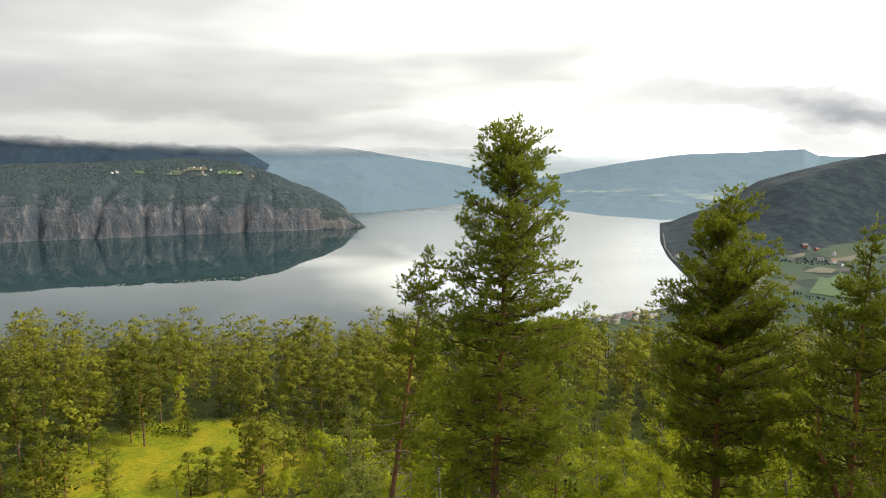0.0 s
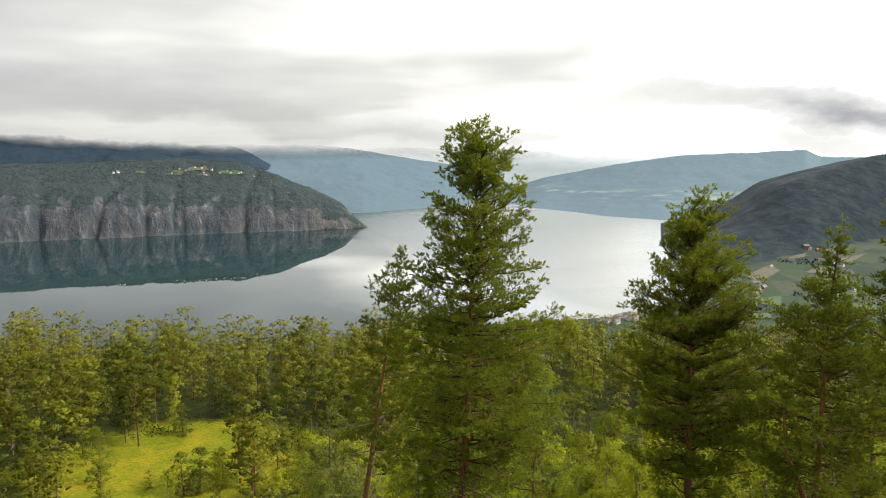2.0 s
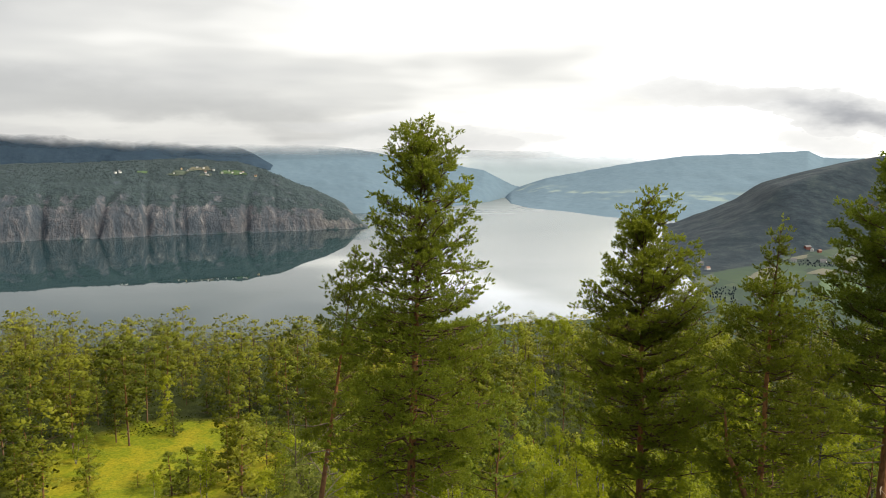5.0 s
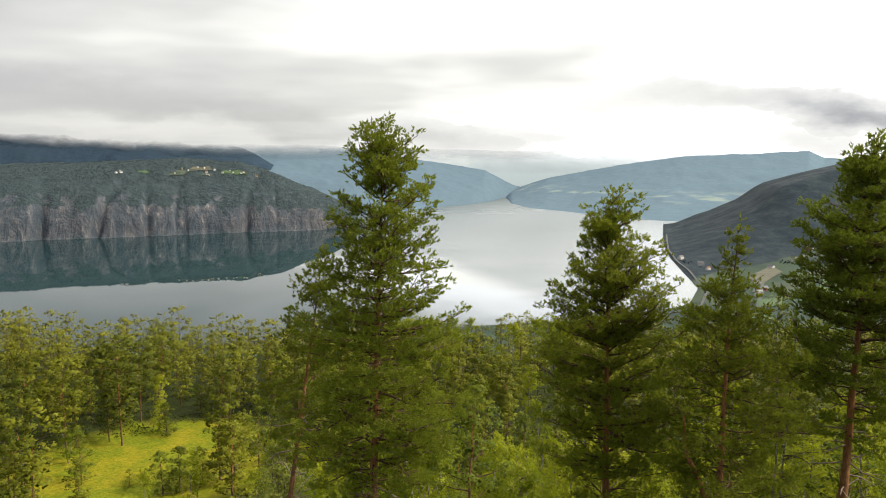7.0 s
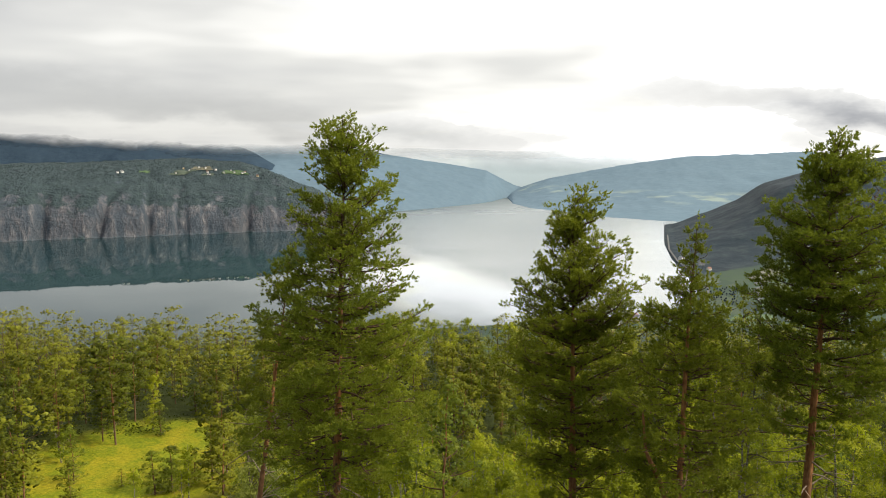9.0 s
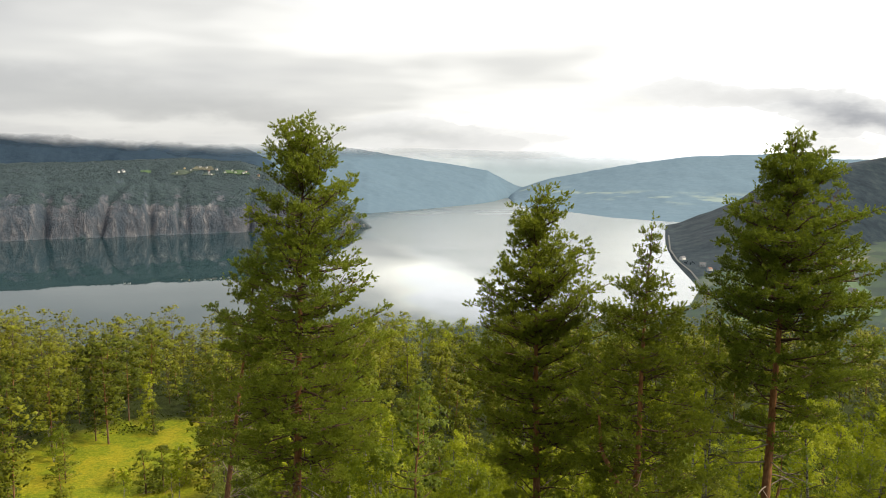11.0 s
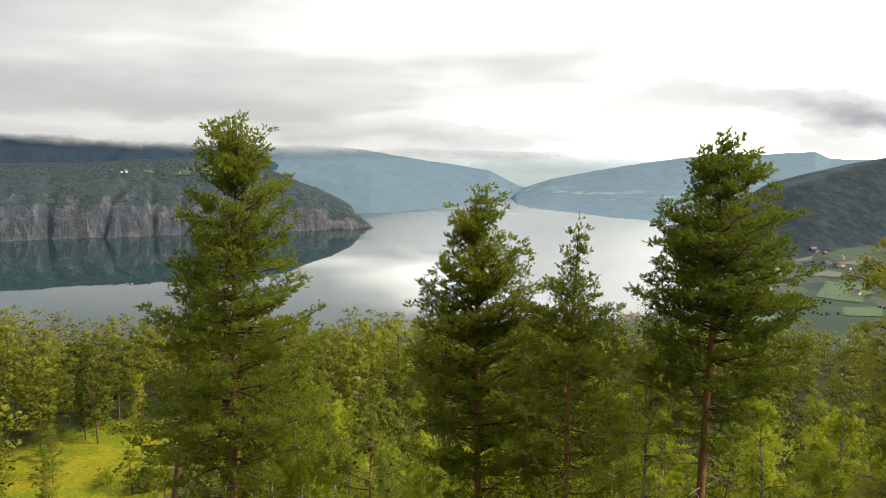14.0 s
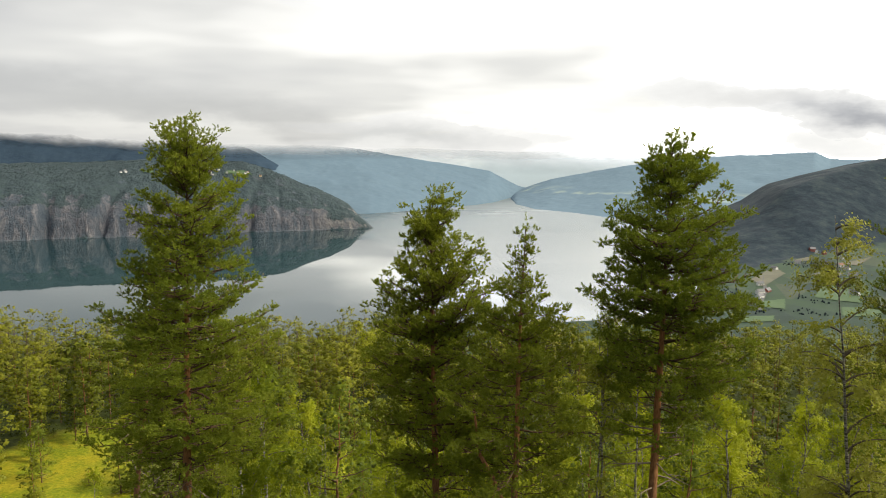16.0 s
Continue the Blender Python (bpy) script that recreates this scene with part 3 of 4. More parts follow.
def headland(x, y):
    u, v = headland_uv(x, y)
    back = -u
    gully = rough_noise(u, v * 0.25, 130, 4, 5)
    crease = np.abs(rough_noise(u, v * 0.2, 210, 3, 8))
    v2 = v - 16 * gully - 12 * (1 - smooth(0, 0.16, crease)) * smooth(60, 250, back)
    for at, lean_, deep, wide in ((885, 0.5, 26, 20), (735, 0.05, 13, 10), (655, 0.2, 10, 8), (438, 0.35, 22, 18), (1040, 0.25, 14, 16), (330, 0.15, 7, 7), (560, -0.1, 6, 8), (215, 0.1, 6, 6)):   # clefts in the cliff
        v2 = v2 - 0.85 * deep * np.exp(-((u + at - lean_ * np.maximum(v, 0)) / wide) ** 2) * smooth(-20, 20, v)
    brow = np.interp(back, [0, 8, 30, 75, 170, 360, 1100, 3000], [2, 20, 46, 76, 114, 142, 168, 178])
    cap = np.interp(back, [0, 22, 61, 123, 228, 290, 387, 500, 620, 900, 1400, 3000], [0, 38, 86, 120, 162, 196, 225, 237, 236, 224, 212, 214])
    wide_to = np.interp(back, [0, 60, 250, 500], [105, 125, 300, 560])
    face = np.interp(v2, [-40, 0, 14, 38, 80, 130, 200], [-20, 0, 0.34, 0.60, 0.80, 0.92, 1.0])
    h = np.where(face > 0, face * brow, face) + (cap - brow) * smooth(40, wide_to, v2)
    h = h + (5 * rough_noise(x, y, 90, 4, 6) + 6 * rough_noise(u, v, 40, 3, 9)) * smooth(0, 25, v2) * smooth(0, 120, back)
    h = np.where(v2 > 900, h * (1 - smooth(900, 1500, v2)), h)
    return np.where(back < 0, np.minimum(h, -8 + back * 0.6), h)


gu, gv = np.meshgrid(steps((-2700, -1500, 16), (-1500, 30, 5)), steps((-45, 110, 5), (110, 600, 16), (600, 1500, 60)))
hx, hy = TIP[0] + gu * ALONG[0] + gv * INWARD[0], TIP[1] + gu * ALONG[1] + gv * INWARD[1]
hg = Geo()
ni, nj = gu.shape
ii, jj = np.meshgrid(np.arange(ni - 1), np.arange(nj - 1), indexing="ij")
hg.add(np.stack([hx, hy, headland(hx, hy)], -1), np.stack([ii * nj + jj, ii * nj + jj + 1, (ii + 1) * nj + jj + 1, (ii + 1) * nj + jj], -1).reshape(-1, 4))
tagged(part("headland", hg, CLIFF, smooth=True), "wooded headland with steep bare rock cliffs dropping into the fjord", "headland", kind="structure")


def far_hill(name, shore, ridge, near_d, far_d, material, label, seed, rise=0.8):
    """A far hillside. shore, ridge: (bearing, metres) pairs; a bearing is sideways metres for each metre ahead."""
    b = np.linspace(ridge[0][0], ridge[-1][0], 240)
    t = np.concatenate([np.linspace(0, 1, 46), [1.15, 1.4]])
    B, T = np.meshgrid(b, t)
    d0 = np.interp(B, [p[0] for p in shore], [p[1] for p in shore]) if shore else np.full(B.shape, near_d)
    top = np.interp(B, [p[0] for p in ridge], [p[1] for p in ridge])
    D = d0 + (far_d - d0) * np.minimum(T, 1) + 300 * np.maximum(T - 1, 0)
    D = np.minimum(D, 4960)
    prof = np.where(T <= 1, np.minimum(T, 1) ** rise, 1 - (T - 1) * 1.5)
    X = B * D
    Z = top * prof - 2 + ((0.0 if seed == 14 else 0.06) * top * rough_noise(X, D, 260, 4, seed)) * smooth(0.08, 0.25, T) * (1 - smooth(0.8, 1, T)) + 4 * rough_noise(X, D, 60, 3, seed + 3) * smooth(0.1, 0.2, T) * (0.0 if seed == 14 else 1.0)
    g = Geo()
    nb = len(b)
    i, j = np.meshgrid(np.arange(len(t) - 1), np.arange(nb - 1), indexing="ij")
    g.add(np.stack([X, D, Z], -1), np.stack([i * nb + j, i * nb + j + 1, (i + 1) * nb + j + 1, (i + 1) * nb + j], -1).reshape(-1, 4))
    return tagged(part(name, g, material, smooth=True), label, "mountain", kind="structure")


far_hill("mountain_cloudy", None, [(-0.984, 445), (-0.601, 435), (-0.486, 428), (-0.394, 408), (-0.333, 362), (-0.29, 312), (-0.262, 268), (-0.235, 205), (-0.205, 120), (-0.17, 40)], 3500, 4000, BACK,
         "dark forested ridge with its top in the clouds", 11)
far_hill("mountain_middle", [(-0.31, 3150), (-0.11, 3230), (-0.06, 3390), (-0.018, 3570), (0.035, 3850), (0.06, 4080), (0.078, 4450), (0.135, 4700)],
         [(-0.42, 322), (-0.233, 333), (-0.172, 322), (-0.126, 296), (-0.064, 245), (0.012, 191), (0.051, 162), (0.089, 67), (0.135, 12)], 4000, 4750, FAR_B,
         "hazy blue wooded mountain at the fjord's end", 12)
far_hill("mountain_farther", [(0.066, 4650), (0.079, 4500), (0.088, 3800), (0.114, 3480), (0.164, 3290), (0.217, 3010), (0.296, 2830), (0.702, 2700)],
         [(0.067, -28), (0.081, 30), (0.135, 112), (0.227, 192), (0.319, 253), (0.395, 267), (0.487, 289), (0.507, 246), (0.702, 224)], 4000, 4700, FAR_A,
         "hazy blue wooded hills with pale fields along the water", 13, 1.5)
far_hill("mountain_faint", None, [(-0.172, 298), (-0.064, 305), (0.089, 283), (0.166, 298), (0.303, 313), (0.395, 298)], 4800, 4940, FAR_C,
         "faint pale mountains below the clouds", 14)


# ---------------------------------------------------------------- trees
def pine_geo(seed, height, bare, half, lean=(0, 0), whorl=0.5, per=6, r0=0.2, dead=6, skew=(0, 0), jit=0.3, lift=0.0, full=1.3, tufts=9, nblades=17, tuft=0.13, needle=0.088, blade_w=0.034, pad=0.28, sides=9):
    """The meshes of a Scots pine near by: trunk, limbs, dead limbs, crown. bare: height of the lowest live branch; half(d): half width of the crown d metres
    below the top; skew: a pull of the crown to one side; the needles stand in tufts on small pads along the outer limbs."""
    rng = np.random.default_rng(seed)
    trunk, limbs, snags, crown = Geo(), [], [], Geo()
    n = 14
    s = np.linspace(0, 1, n)
    wob = np.cumsum(rng.normal(size=(n, 2)), 0) * 0.035 * height / 20
    wob -= wob[0]
    px, py = lean[0] * s + wob[:, 0] * s, lean[1] * s + wob[:, 1] * s
    path = np.stack([px, py, s * height - 0.4 * (s == 0)], -1)
    tube(trunk, path, r0 * (1 - 0.95 * s) * (1 + 0.35 * np.exp(-s * 25)), sides)

    def axis_at(h):
        return np.array([np.interp(h, path[:, 2], px), np.interp(h, path[:, 2], py), h])

    pads, sizes = [], []
    h = bare
    phase = rng.uniform(0, 6.28)
    m = 6
    while h < height - 0.15:
        d = height - h
        frac = d / (height - bare)
        k = max(3, int(round(per * (1 - 0.35 * max(0.0, frac - 0.45)) + rng.normal() * 0.8)))
        if half(d) < 0.5:
            k = 3
        for b in range(k):
            az = phase + b * 2 * math.pi / k + rng.normal() * 0.25
            ln = max(half(d) * rng.uniform(0.72, 1.08), 0.12)
            ln *= 1 + skew[0] * math.cos(az) + skew[1] * math.sin(az)
            if rng.random() < 0.07:
                continue
            el = radians(np.interp(frac, [0, 0.12, 0.45, 1], [50, 26, 8, -8]) + lift + rng.normal() * 7)
            out = np.array([math.cos(az), math.sin(az), 0])
            pts = [axis_at(min(h + rng.normal() * (jit + 0.35 * max(0.0, frac - 0.4)) * whorl, height - 0.1))]
            cur = el
            for q in range(m):
                pts.append(pts[-1] + (out * math.cos(cur) + np.array([0, 0, math.sin(cur)])) * ln / m + rng.normal(size=3) * 0.02 * ln)
                cur += radians(4 + rng.normal() * 5)
                out = unit(out + np.array([-out[1], out[0], 0]) * rng.normal() * 0.08)
            pts = np.array(pts)
            rr = min(0.011 + 0.009 * ln, 0.05) * r0 / 0.2
            limb = Geo()
            tube(limb, pts, rr * np.linspace(1, 0.25, m + 1), 5)
            bd = unit(pts[-1] - pts[0])
            side = np.array([-bd[1], bd[0], 0])
            cnt = max(1, int(ln / 0.42 * full * np.interp(frac, [0.3, 0.6, 1], [1.0, 0.95, 0.9])))
            start_f = np.interp(frac, [0, 0.45, 1], [0.0, 0.06, 0.30])
            if frac < 0.55:
                pads.append(pts[1] + rng.normal(size=3) * 0.08)
                sizes.append(pad * 0.85)
            for c in range(cnt):
                q = 1.0 if c == 0 else start_f + (1 - start_f) * (c - rng.random()) / cnt
                at = np.array([np.interp(q * m, np.arange(m + 1), pts[:, a]) for a in range(3)])
                reach = 0.16 + 0.34 * ln * (1 - q) ** 0.7
                for sgn in ((0,) if c == 0 or reach < 0.3 else (-1, 1) if reach < 0.75 else (-1, 0, 1)):
                    off = reach * rng.uniform(0.55, 1.15)
                    p = at + side * sgn * off + bd * abs(sgn) * off * 0.5 + np.array([0, 0, rng.uniform(0.0, 0.16)])
                    if sgn and off > 0.35:
                        tube(limb, [at, (at + p) / 2 + (0, 0, 0.03), p], [rr * 0.45, rr * 0.3, 0.004], 3)
                    pads.append(p)
                    sizes.append(pad * rng.uniform(0.7, 1.2) * (0.6 if ln < 0.8 else 1.45 if c == 0 else 1.0))
            limbs.append(limb)
        phase += 2.4
        h += whorl * rng.uniform(0.75, 1.25) * min(1.0, 0.55 + 0.15 * d)
    for q in (0.05, 0.3):
        pads.append(axis_at(height - q))
        sizes.append(0.17)
    for q in range(dead):
        g = Geo()
        az, hh = rng.uniform(0, 6.28), rng.uniform(bare * 0.45, bare * 1.3)
        ln = rng.uniform(0.6, 2.2)
        o = np.array([math.cos(az), math.sin(az), rng.uniform(-0.25, 0.25)])
        p0 = axis_at(hh)
        p1 = p0 + o * ln * 0.5 + rng.normal(size=3) * 0.06 * ln
        p2 = p0 + o * ln + np.array([0, 0, rng.uniform(-0.4, 0.4)])
        tube(g, [p0, p1, p2], [0.04, 0.03, 0.008], 4)
        tube(g, [p1, p1 + unit(o + rng.normal(size=3) * 0.6) * ln * 0.45], [0.022, 0.006], 3)
        snags.append(g)
    often = np.maximum(2, tufts * (np.array(sizes) / pad) ** 1.7).astype(int)
    c = np.repeat(np.array(pads), often, 0)
    rad = np.repeat(np.array(sizes), often)[:, None]
    spread = rng.normal(size=c.shape)
    spread /= np.linalg.norm(spread, axis=1)[:, None]
    p = c + spread * rad * rng.uniform(0.1, 0.85, (len(c), 1)) * (1, 1, 0.5)
    away = np.stack([c[:, 0] - np.interp(c[:, 2], path[:, 2], px), c[:, 1] - np.interp(c[:, 2], path[:, 2], py), np.zeros(len(c))], -1)
    away /= np.linalg.norm(away, axis=1)[:, None] + 0.3
    ax = away * 0.45 + spread * 0.6 + np.array([0, 0, 0.55]) + rng.normal(size=c.shape) * 0.25
    ax /= np.linalg.norm(ax, axis=1)[:, None]
    shoots(crown, rng, p, ax, tuft, nblades, needle, blade_w)
    return trunk, limbs, snags, crown


def clump_pine(seed, height, bare, half, pads=55, per=45, size=0.36, pad=0.8, lean=(0, 0), r0=0.17, dead=6, flat=0.5, body=9):
    """The meshes of a pine farther off: foliage in rounded pads at the ends of its limbs."""
    rng = np.random.default_rng(seed)
    trunk, limbs, snags, crown = Geo(), [], [], Geo()
    s = np.linspace(0, 1, 7)
    wob = np.cumsum(rng.normal(size=(7, 2)), 0) * 0.12
    wob -= wob[0]
    path = np.stack([lean[0] * s + wob[:, 0] * s, lean[1] * s + wob[:, 1] * s, s * height * 0.97 - 0.4 * (s == 0)], -1)
    tube(trunk, path, r0 * (1 - 0.85 * s), 6)
    centres, radii, flats = [path[-1] + (0, 0, -0.15 * pad)], [pad * 0.75], [0.8]
    for k in range(pads):
        d = (height - bare) * ((k + rng.random()) / pads) ** 0.85
        az = k * 2.4 + rng.normal() * 0.4
        w = half(d) * (rng.uniform(0.5, 1.0) if rng.random() < 0.75 else rng.uniform(0.1, 0.5))
        z = height - d
        root = np.array([np.interp(z * 0.97, path[:, 2], path[:, c]) for c in range(3)])
        end = np.array([root[0] + math.cos(az) * w, root[1] + math.sin(az) * w, z + rng.normal() * 0.2])
        centres.append(end)
        radii.append(pad * rng.uniform(0.7, 1.25) * (0.65 + 0.35 * min(1, half(d) / 2.5)))
        flats.append(np.interp(d, [0, 3.5], [0.75, flat]) * rng.uniform(0.8, 1.25))
        if w > 0.9:
            g = Geo()
            low = root - np.array([0, 0, 0.25 * w])
            tube(g, [low, (low + end) / 2 + (0, 0, -0.05 * w), end], [0.05, 0.035, 0.01], 3)
            limbs.append(g)
    for q in range(dead):
        g = Geo()
        az, hh, ln = rng.uniform(0, 6.28), rng.uniform(bare * 0.5, bare * 1.3), rng.uniform(0.6, 2.2)
        p0 = np.array([np.interp(hh, path[:, 2], path[:, c]) for c in range(3)])
        p1 = p0 + np.array([math.cos(az), math.sin(az), rng.uniform(-0.3, 0.3)]) * ln
        tube(g, [p0, (p0 + p1) / 2 + rng.normal(size=3) * 0.15, p1], [0.05, 0.035, 0.01], 3)
        snags.append(g)
    centres, radii, flats = np.array(centres), np.array(radii), np.array(flats)
    # each pad: close tufts within, loose needles on the outside, all facing as the pad's rounded top does
    for count, lo, hi in ((body, 0.4, 0.85), (per, 0.6, 1.1)):
        c = np.repeat(centres, count, 0)
        wide = np.repeat(radii, count)[:, None]
        d = rng.normal(size=c.shape)
        d[:, 2] = np.where(rng.random(len(d)) < 0.78, np.abs(d[:, 2]), -np.abs(d[:, 2]) * 0.7)
        d /= np.linalg.norm(d, axis=1)[:, None]
        at = c + d * wide * rng.uniform(lo, hi, (len(d), 1)) * np.stack([np.ones(len(c)), np.ones(len(c)), np.repeat(flats, count)], -1)
        away = np.stack([at[:, 0] - lean[0] * at[:, 2] / height, at[:, 1], np.zeros(len(c))], -1) / (half(height * 0.5) + 1.0)
        facing = d * 0.9 + away * 0.6 + np.array([0, 0, 0.25]) + rng.normal(size=d.shape) * 0.12
        facing /= np.linalg.norm(facing, axis=1)[:, None]
        if count == body:
            tufts_of(crown, rng, at, wide[:, 0] * rng.uniform(0.11, 0.22, len(c)), facing)
        else:
            leaves(crown, rng, at, size, 0.5, d + np.array([0, 0, 0.35]), facing)
    return trunk, limbs, snags, crown


def pine(label, needles, geo, split=False):
    """A pine as a thing. split: its limbs are parts of their own; otherwise they belong to the crown."""
    trunk, limbs, snags, crown = geo
    root = new("pine_tree")
    root.empty_display_size = 0.3
    part("trunk", trunk, PINE_BARK, root, smooth=True)
    if split:
        for g in limbs:
            part("branch", g, LIMB, root, smooth=True)
        for g in snags:
            part("dead_branch", g, DEAD, root, "bare grey dead branch", smooth=True)
    else:
        for slot, gs in ((1, limbs), (2, snags)):
            for g in gs:
                for v, f in zip(g.v, g.f):
                    crown.add(v, f - f.min(), slot)
    part("crown", crown, [needles, LIMB, DEAD], root, smooth=True)
    return tagged(root, label, "pine tree")


def stand_of_trees(name, kinds, spots, mats, label):
    """Many far trees that nobody could count, as one mesh. kinds: pine meshes; spots: kind, x, y, turn, scale."""
    g = Geo()
    packed = []
    for trunk, limbs, snags, crown in kinds:
        bits = []
        for slot, gs in ((0, [crown]), (1, [trunk] + limbs + snags)):
            for q in gs:
                off = 0
                for v, f, nrm in zip(q.v, q.f, q.n):
                    bits.append((v, f - off, slot, nrm))
                    off += len(v)
        packed.append(bits)
    for k, x, y, turn, scale in spots:
        c, s = math.cos(turn) * scale, math.sin(turn) * scale
        rot = np.array([[c, s, 0], [-s, c, 0], [0, 0, scale]])
        at = np.array([x, y, ground_z(x, y) - 0.1])
        for v, f, slot, nrm in packed[k]:
            g.add(v @ rot + at, f, slot, nrm @ rot)
    return tagged(part(name, g, mats, smooth=True), label, "forest", kind="stuff")


def birch(seed, height, spread=2.0, stems=1, leaf=0.11, count=5000, leafmat=None, label="", bark=None, thick=0.011):
    rng = np.random.default_rng(seed)
    root = new("birch_tree")
    trunk, limbs, crown = Geo(), Geo(), Geo()
    pos = []
    for st in range(stems):
        az = rng.uniform(0, 6.28)
        off = np.array([math.cos(az), math.sin(az)]) * (0.09 * height if stems > 1 else 0.04 * height)
        n = 10
        s = np.linspace(0, 1, n)
        wob = np.cumsum(rng.normal(size=(n, 2)), 0) * 0.06
        wob -= wob[0]
        hh = height * (1 if st == 0 else rng.uniform(0.7, 0.95))
        path = np.stack([off[0] * s ** 0.7 + wob[:, 0], off[1] * s ** 0.7 + wob[:, 1], s * hh - 0.3 * (s == 0)], -1)
        tube(trunk, path, thick * hh * (1 - 0.92 * s), 7)
        nb = int((26 if count < 9000 else 46) / stems ** 0.5)
        for b in range(nb):
            q = rng.uniform(0.2, 0.97)
            start = np.array([np.interp(q, s, path[:, c]) for c in range(3)])
            az = rng.uniform(0, 6.28)
            ln = spread * (0.42 + 0.95 * np.sin(min(1, (1 - q) * 1.3) * math.pi * 0.72)) * rng.uniform(0.6, 1.1)
            el = radians(rng.uniform(25, 60))
            pts = [start]
            cur = el
            out = np.array([math.cos(az), math.sin(az), 0])
            for k in range(5):
                pts.append(pts[-1] + (out * math.cos(cur) + np.array([0, 0, math.sin(cur)])) * ln / 5)
                cur -= radians(rng.uniform(4, 16))
            pts = np.array(pts)
            tube(limbs, pts, 0.006 * hh * 0.5 * np.linspace(1, 0.2, 6), 4)
            for k in range(int(6 + ln * 3)):
                w = rng.uniform(0.25, 1)
                at = np.array([np.interp(w * 5, np.arange(6), pts[:, c]) for c in range(3)])
                d = unit(np.array([out[0], out[1], 0]) * 0.6 + rng.normal(size=3) * 0.6 + np.array([0, 0, -0.1]))
                tl = rng.uniform(0.3, 0.8) * (0.5 + 0.3 * spread / 2)
                pos.append((at, at + d * tl, at + d * tl * 1.3 + np.array([0, 0, -0.35 * tl])))
    pos = np.array(pos)
    pick = rng.integers(0, len(pos), count)
    t = rng.random(count)[:, None]
    p = np.where(t < 0.5, pos[pick, 0] * (1 - 2 * t) + pos[pick, 1] * 2 * t, pos[pick, 1] * (2 - 2 * t) + pos[pick, 2] * (2 * t - 1))
    p = p + rng.normal(size=(count, 3)) * 0.09
    out = p - np.array([0, 0, 1.0]) * p[:, 2:3]
    out /= np.linalg.norm(out, axis=1)[:, None] + 0.3
    leaves(crown, rng, p, leaf, 0.8, out + np.array([0, 0, 0.7]))
    part("trunk", trunk, bark or BIRCH_BARK, root, smooth=True)
    for v, f in zip(limbs.v, limbs.f):
        crown.add(v, f - f.min(), 1)
    part("crown", crown, [leafmat or LEAF, TWIG], root)
    return tagged(root, label or "leafy downy birch in light summer green", "birch tree")


def set_at(ob, x, y, turn=0.0, scale=1.0, z=None):
    ob.location = (x, y, ground_z(x, y) if z is None else z)
    ob.rotation_euler = (0, 0, turn)
    ob.scale = (scale,) * 3
    return ob


def table(*pairs):
    a, b = [p[0] for p in pairs], [p[1] for p in pairs]
    return lambda d: float(np.interp(d, a, b))


# the tall pines that stand closest
GROUP = "tall pines on the slope"
HEROES = [
    # x, y, top, lean x, bare height, crown (metres below the top, half width), seed, label, needles, more
    (1.95, 28.8, 261.25, 0.75, 5.0, ((0, 0.1), (0.4, 0.4), (0.9, 0.85), (1.5, 1.6), (2.3, 1.65), (2.9, 1.65), (3.7, 2.5), (4.7, 2.3), (5.8, 2.6), (6.9, 2.9), (7.8, 3.2), (8.7, 3.6), (9.7, 3.2), (11, 3.8), (13, 3.5), (15, 2.4)), 1,
     "tall dark-green Scots pine with dense tapering crown", NEEDLE, dict(r0=0.23, whorl=0.5, per=6, skew=(0.08, 0))),
    (-3.1, 34.4, 255.7, 2.35, 6.2, ((0, 0.1), (0.7, 0.4), (1.7, 0.95), (2.6, 1.1), (3.4, 1.7), (4.6, 1.2), (6, 2.0), (8, 1.8), (10, 1.5)), 2,
     "thin leaning Scots pine with sparse crown and red trunk", NEEDLE_DULL, dict(per=4, r0=0.17, whorl=0.6, dead=20, full=1.6)),
    (12.4, 31.5, 257.9, -0.3, 3.8, ((0, 0.35), (0.4, 0.7), (1.2, 1.3), (2.1, 1.75), (3.2, 2.2), (4.3, 2.75), (5.6, 3.3), (7.2, 3.8), (8.8, 3.9), (11, 3.5), (13, 2.2)), 3,
     "broad rounded Scots pine with dull-green crown", NEEDLE_DULL, dict(r0=0.22, per=7, whorl=0.5, lift=8, skew=(0.1, 0), jit=0.8, full=1.1)),
    (15.2, 26.4, 257.3, 0.5, 4.2, ((0, 0.1), (0.5, 0.35), (1.1, 0.75), (2.3, 0.9), (3.2, 1.4), (4.2, 2.2), (5.5, 3.0), (7, 3.4), (9, 3.0), (10.5, 1.8)), 4,
     "medium Scots pine with loose crown and forked red trunk", NEEDLE_DULL, dict(per=5, r0=0.19, dead=16, whorl=0.5, jit=0.6)),
    (20.9, 28.1, 260.7, 0.3, 7.4, ((0, 0.1), (0.5, 0.6), (1.0, 0.85), (1.5, 1.3), (2.2, 2.0), (2.9, 1.7), (3.6, 2.7), (4.4, 2.9), (5.6, 3.1), (6.7, 3.3), (8.2, 3.7), (9.5, 3.1), (11, 2.0)), 5,
     "tall Scots pine with layered branches and bare red lower trunk", NEEDLE, dict(r0=0.23, whorl=0.6, per=7, dead=18, skew=(0.12, 0), jit=0.12, full=1.55)),
    (31.4, 28.0, 261.0, 0.2, 6.0, ((0, 0.1), (0.8, 0.8), (2, 1.5), (3.4, 2.2), (5, 2.7), (8, 3.0), (12, 2.2)), 6,
     "tall Scots pine with layered dark branches", NEEDLE, dict(r0=0.22, whorl=0.62, tufts=5)),
]
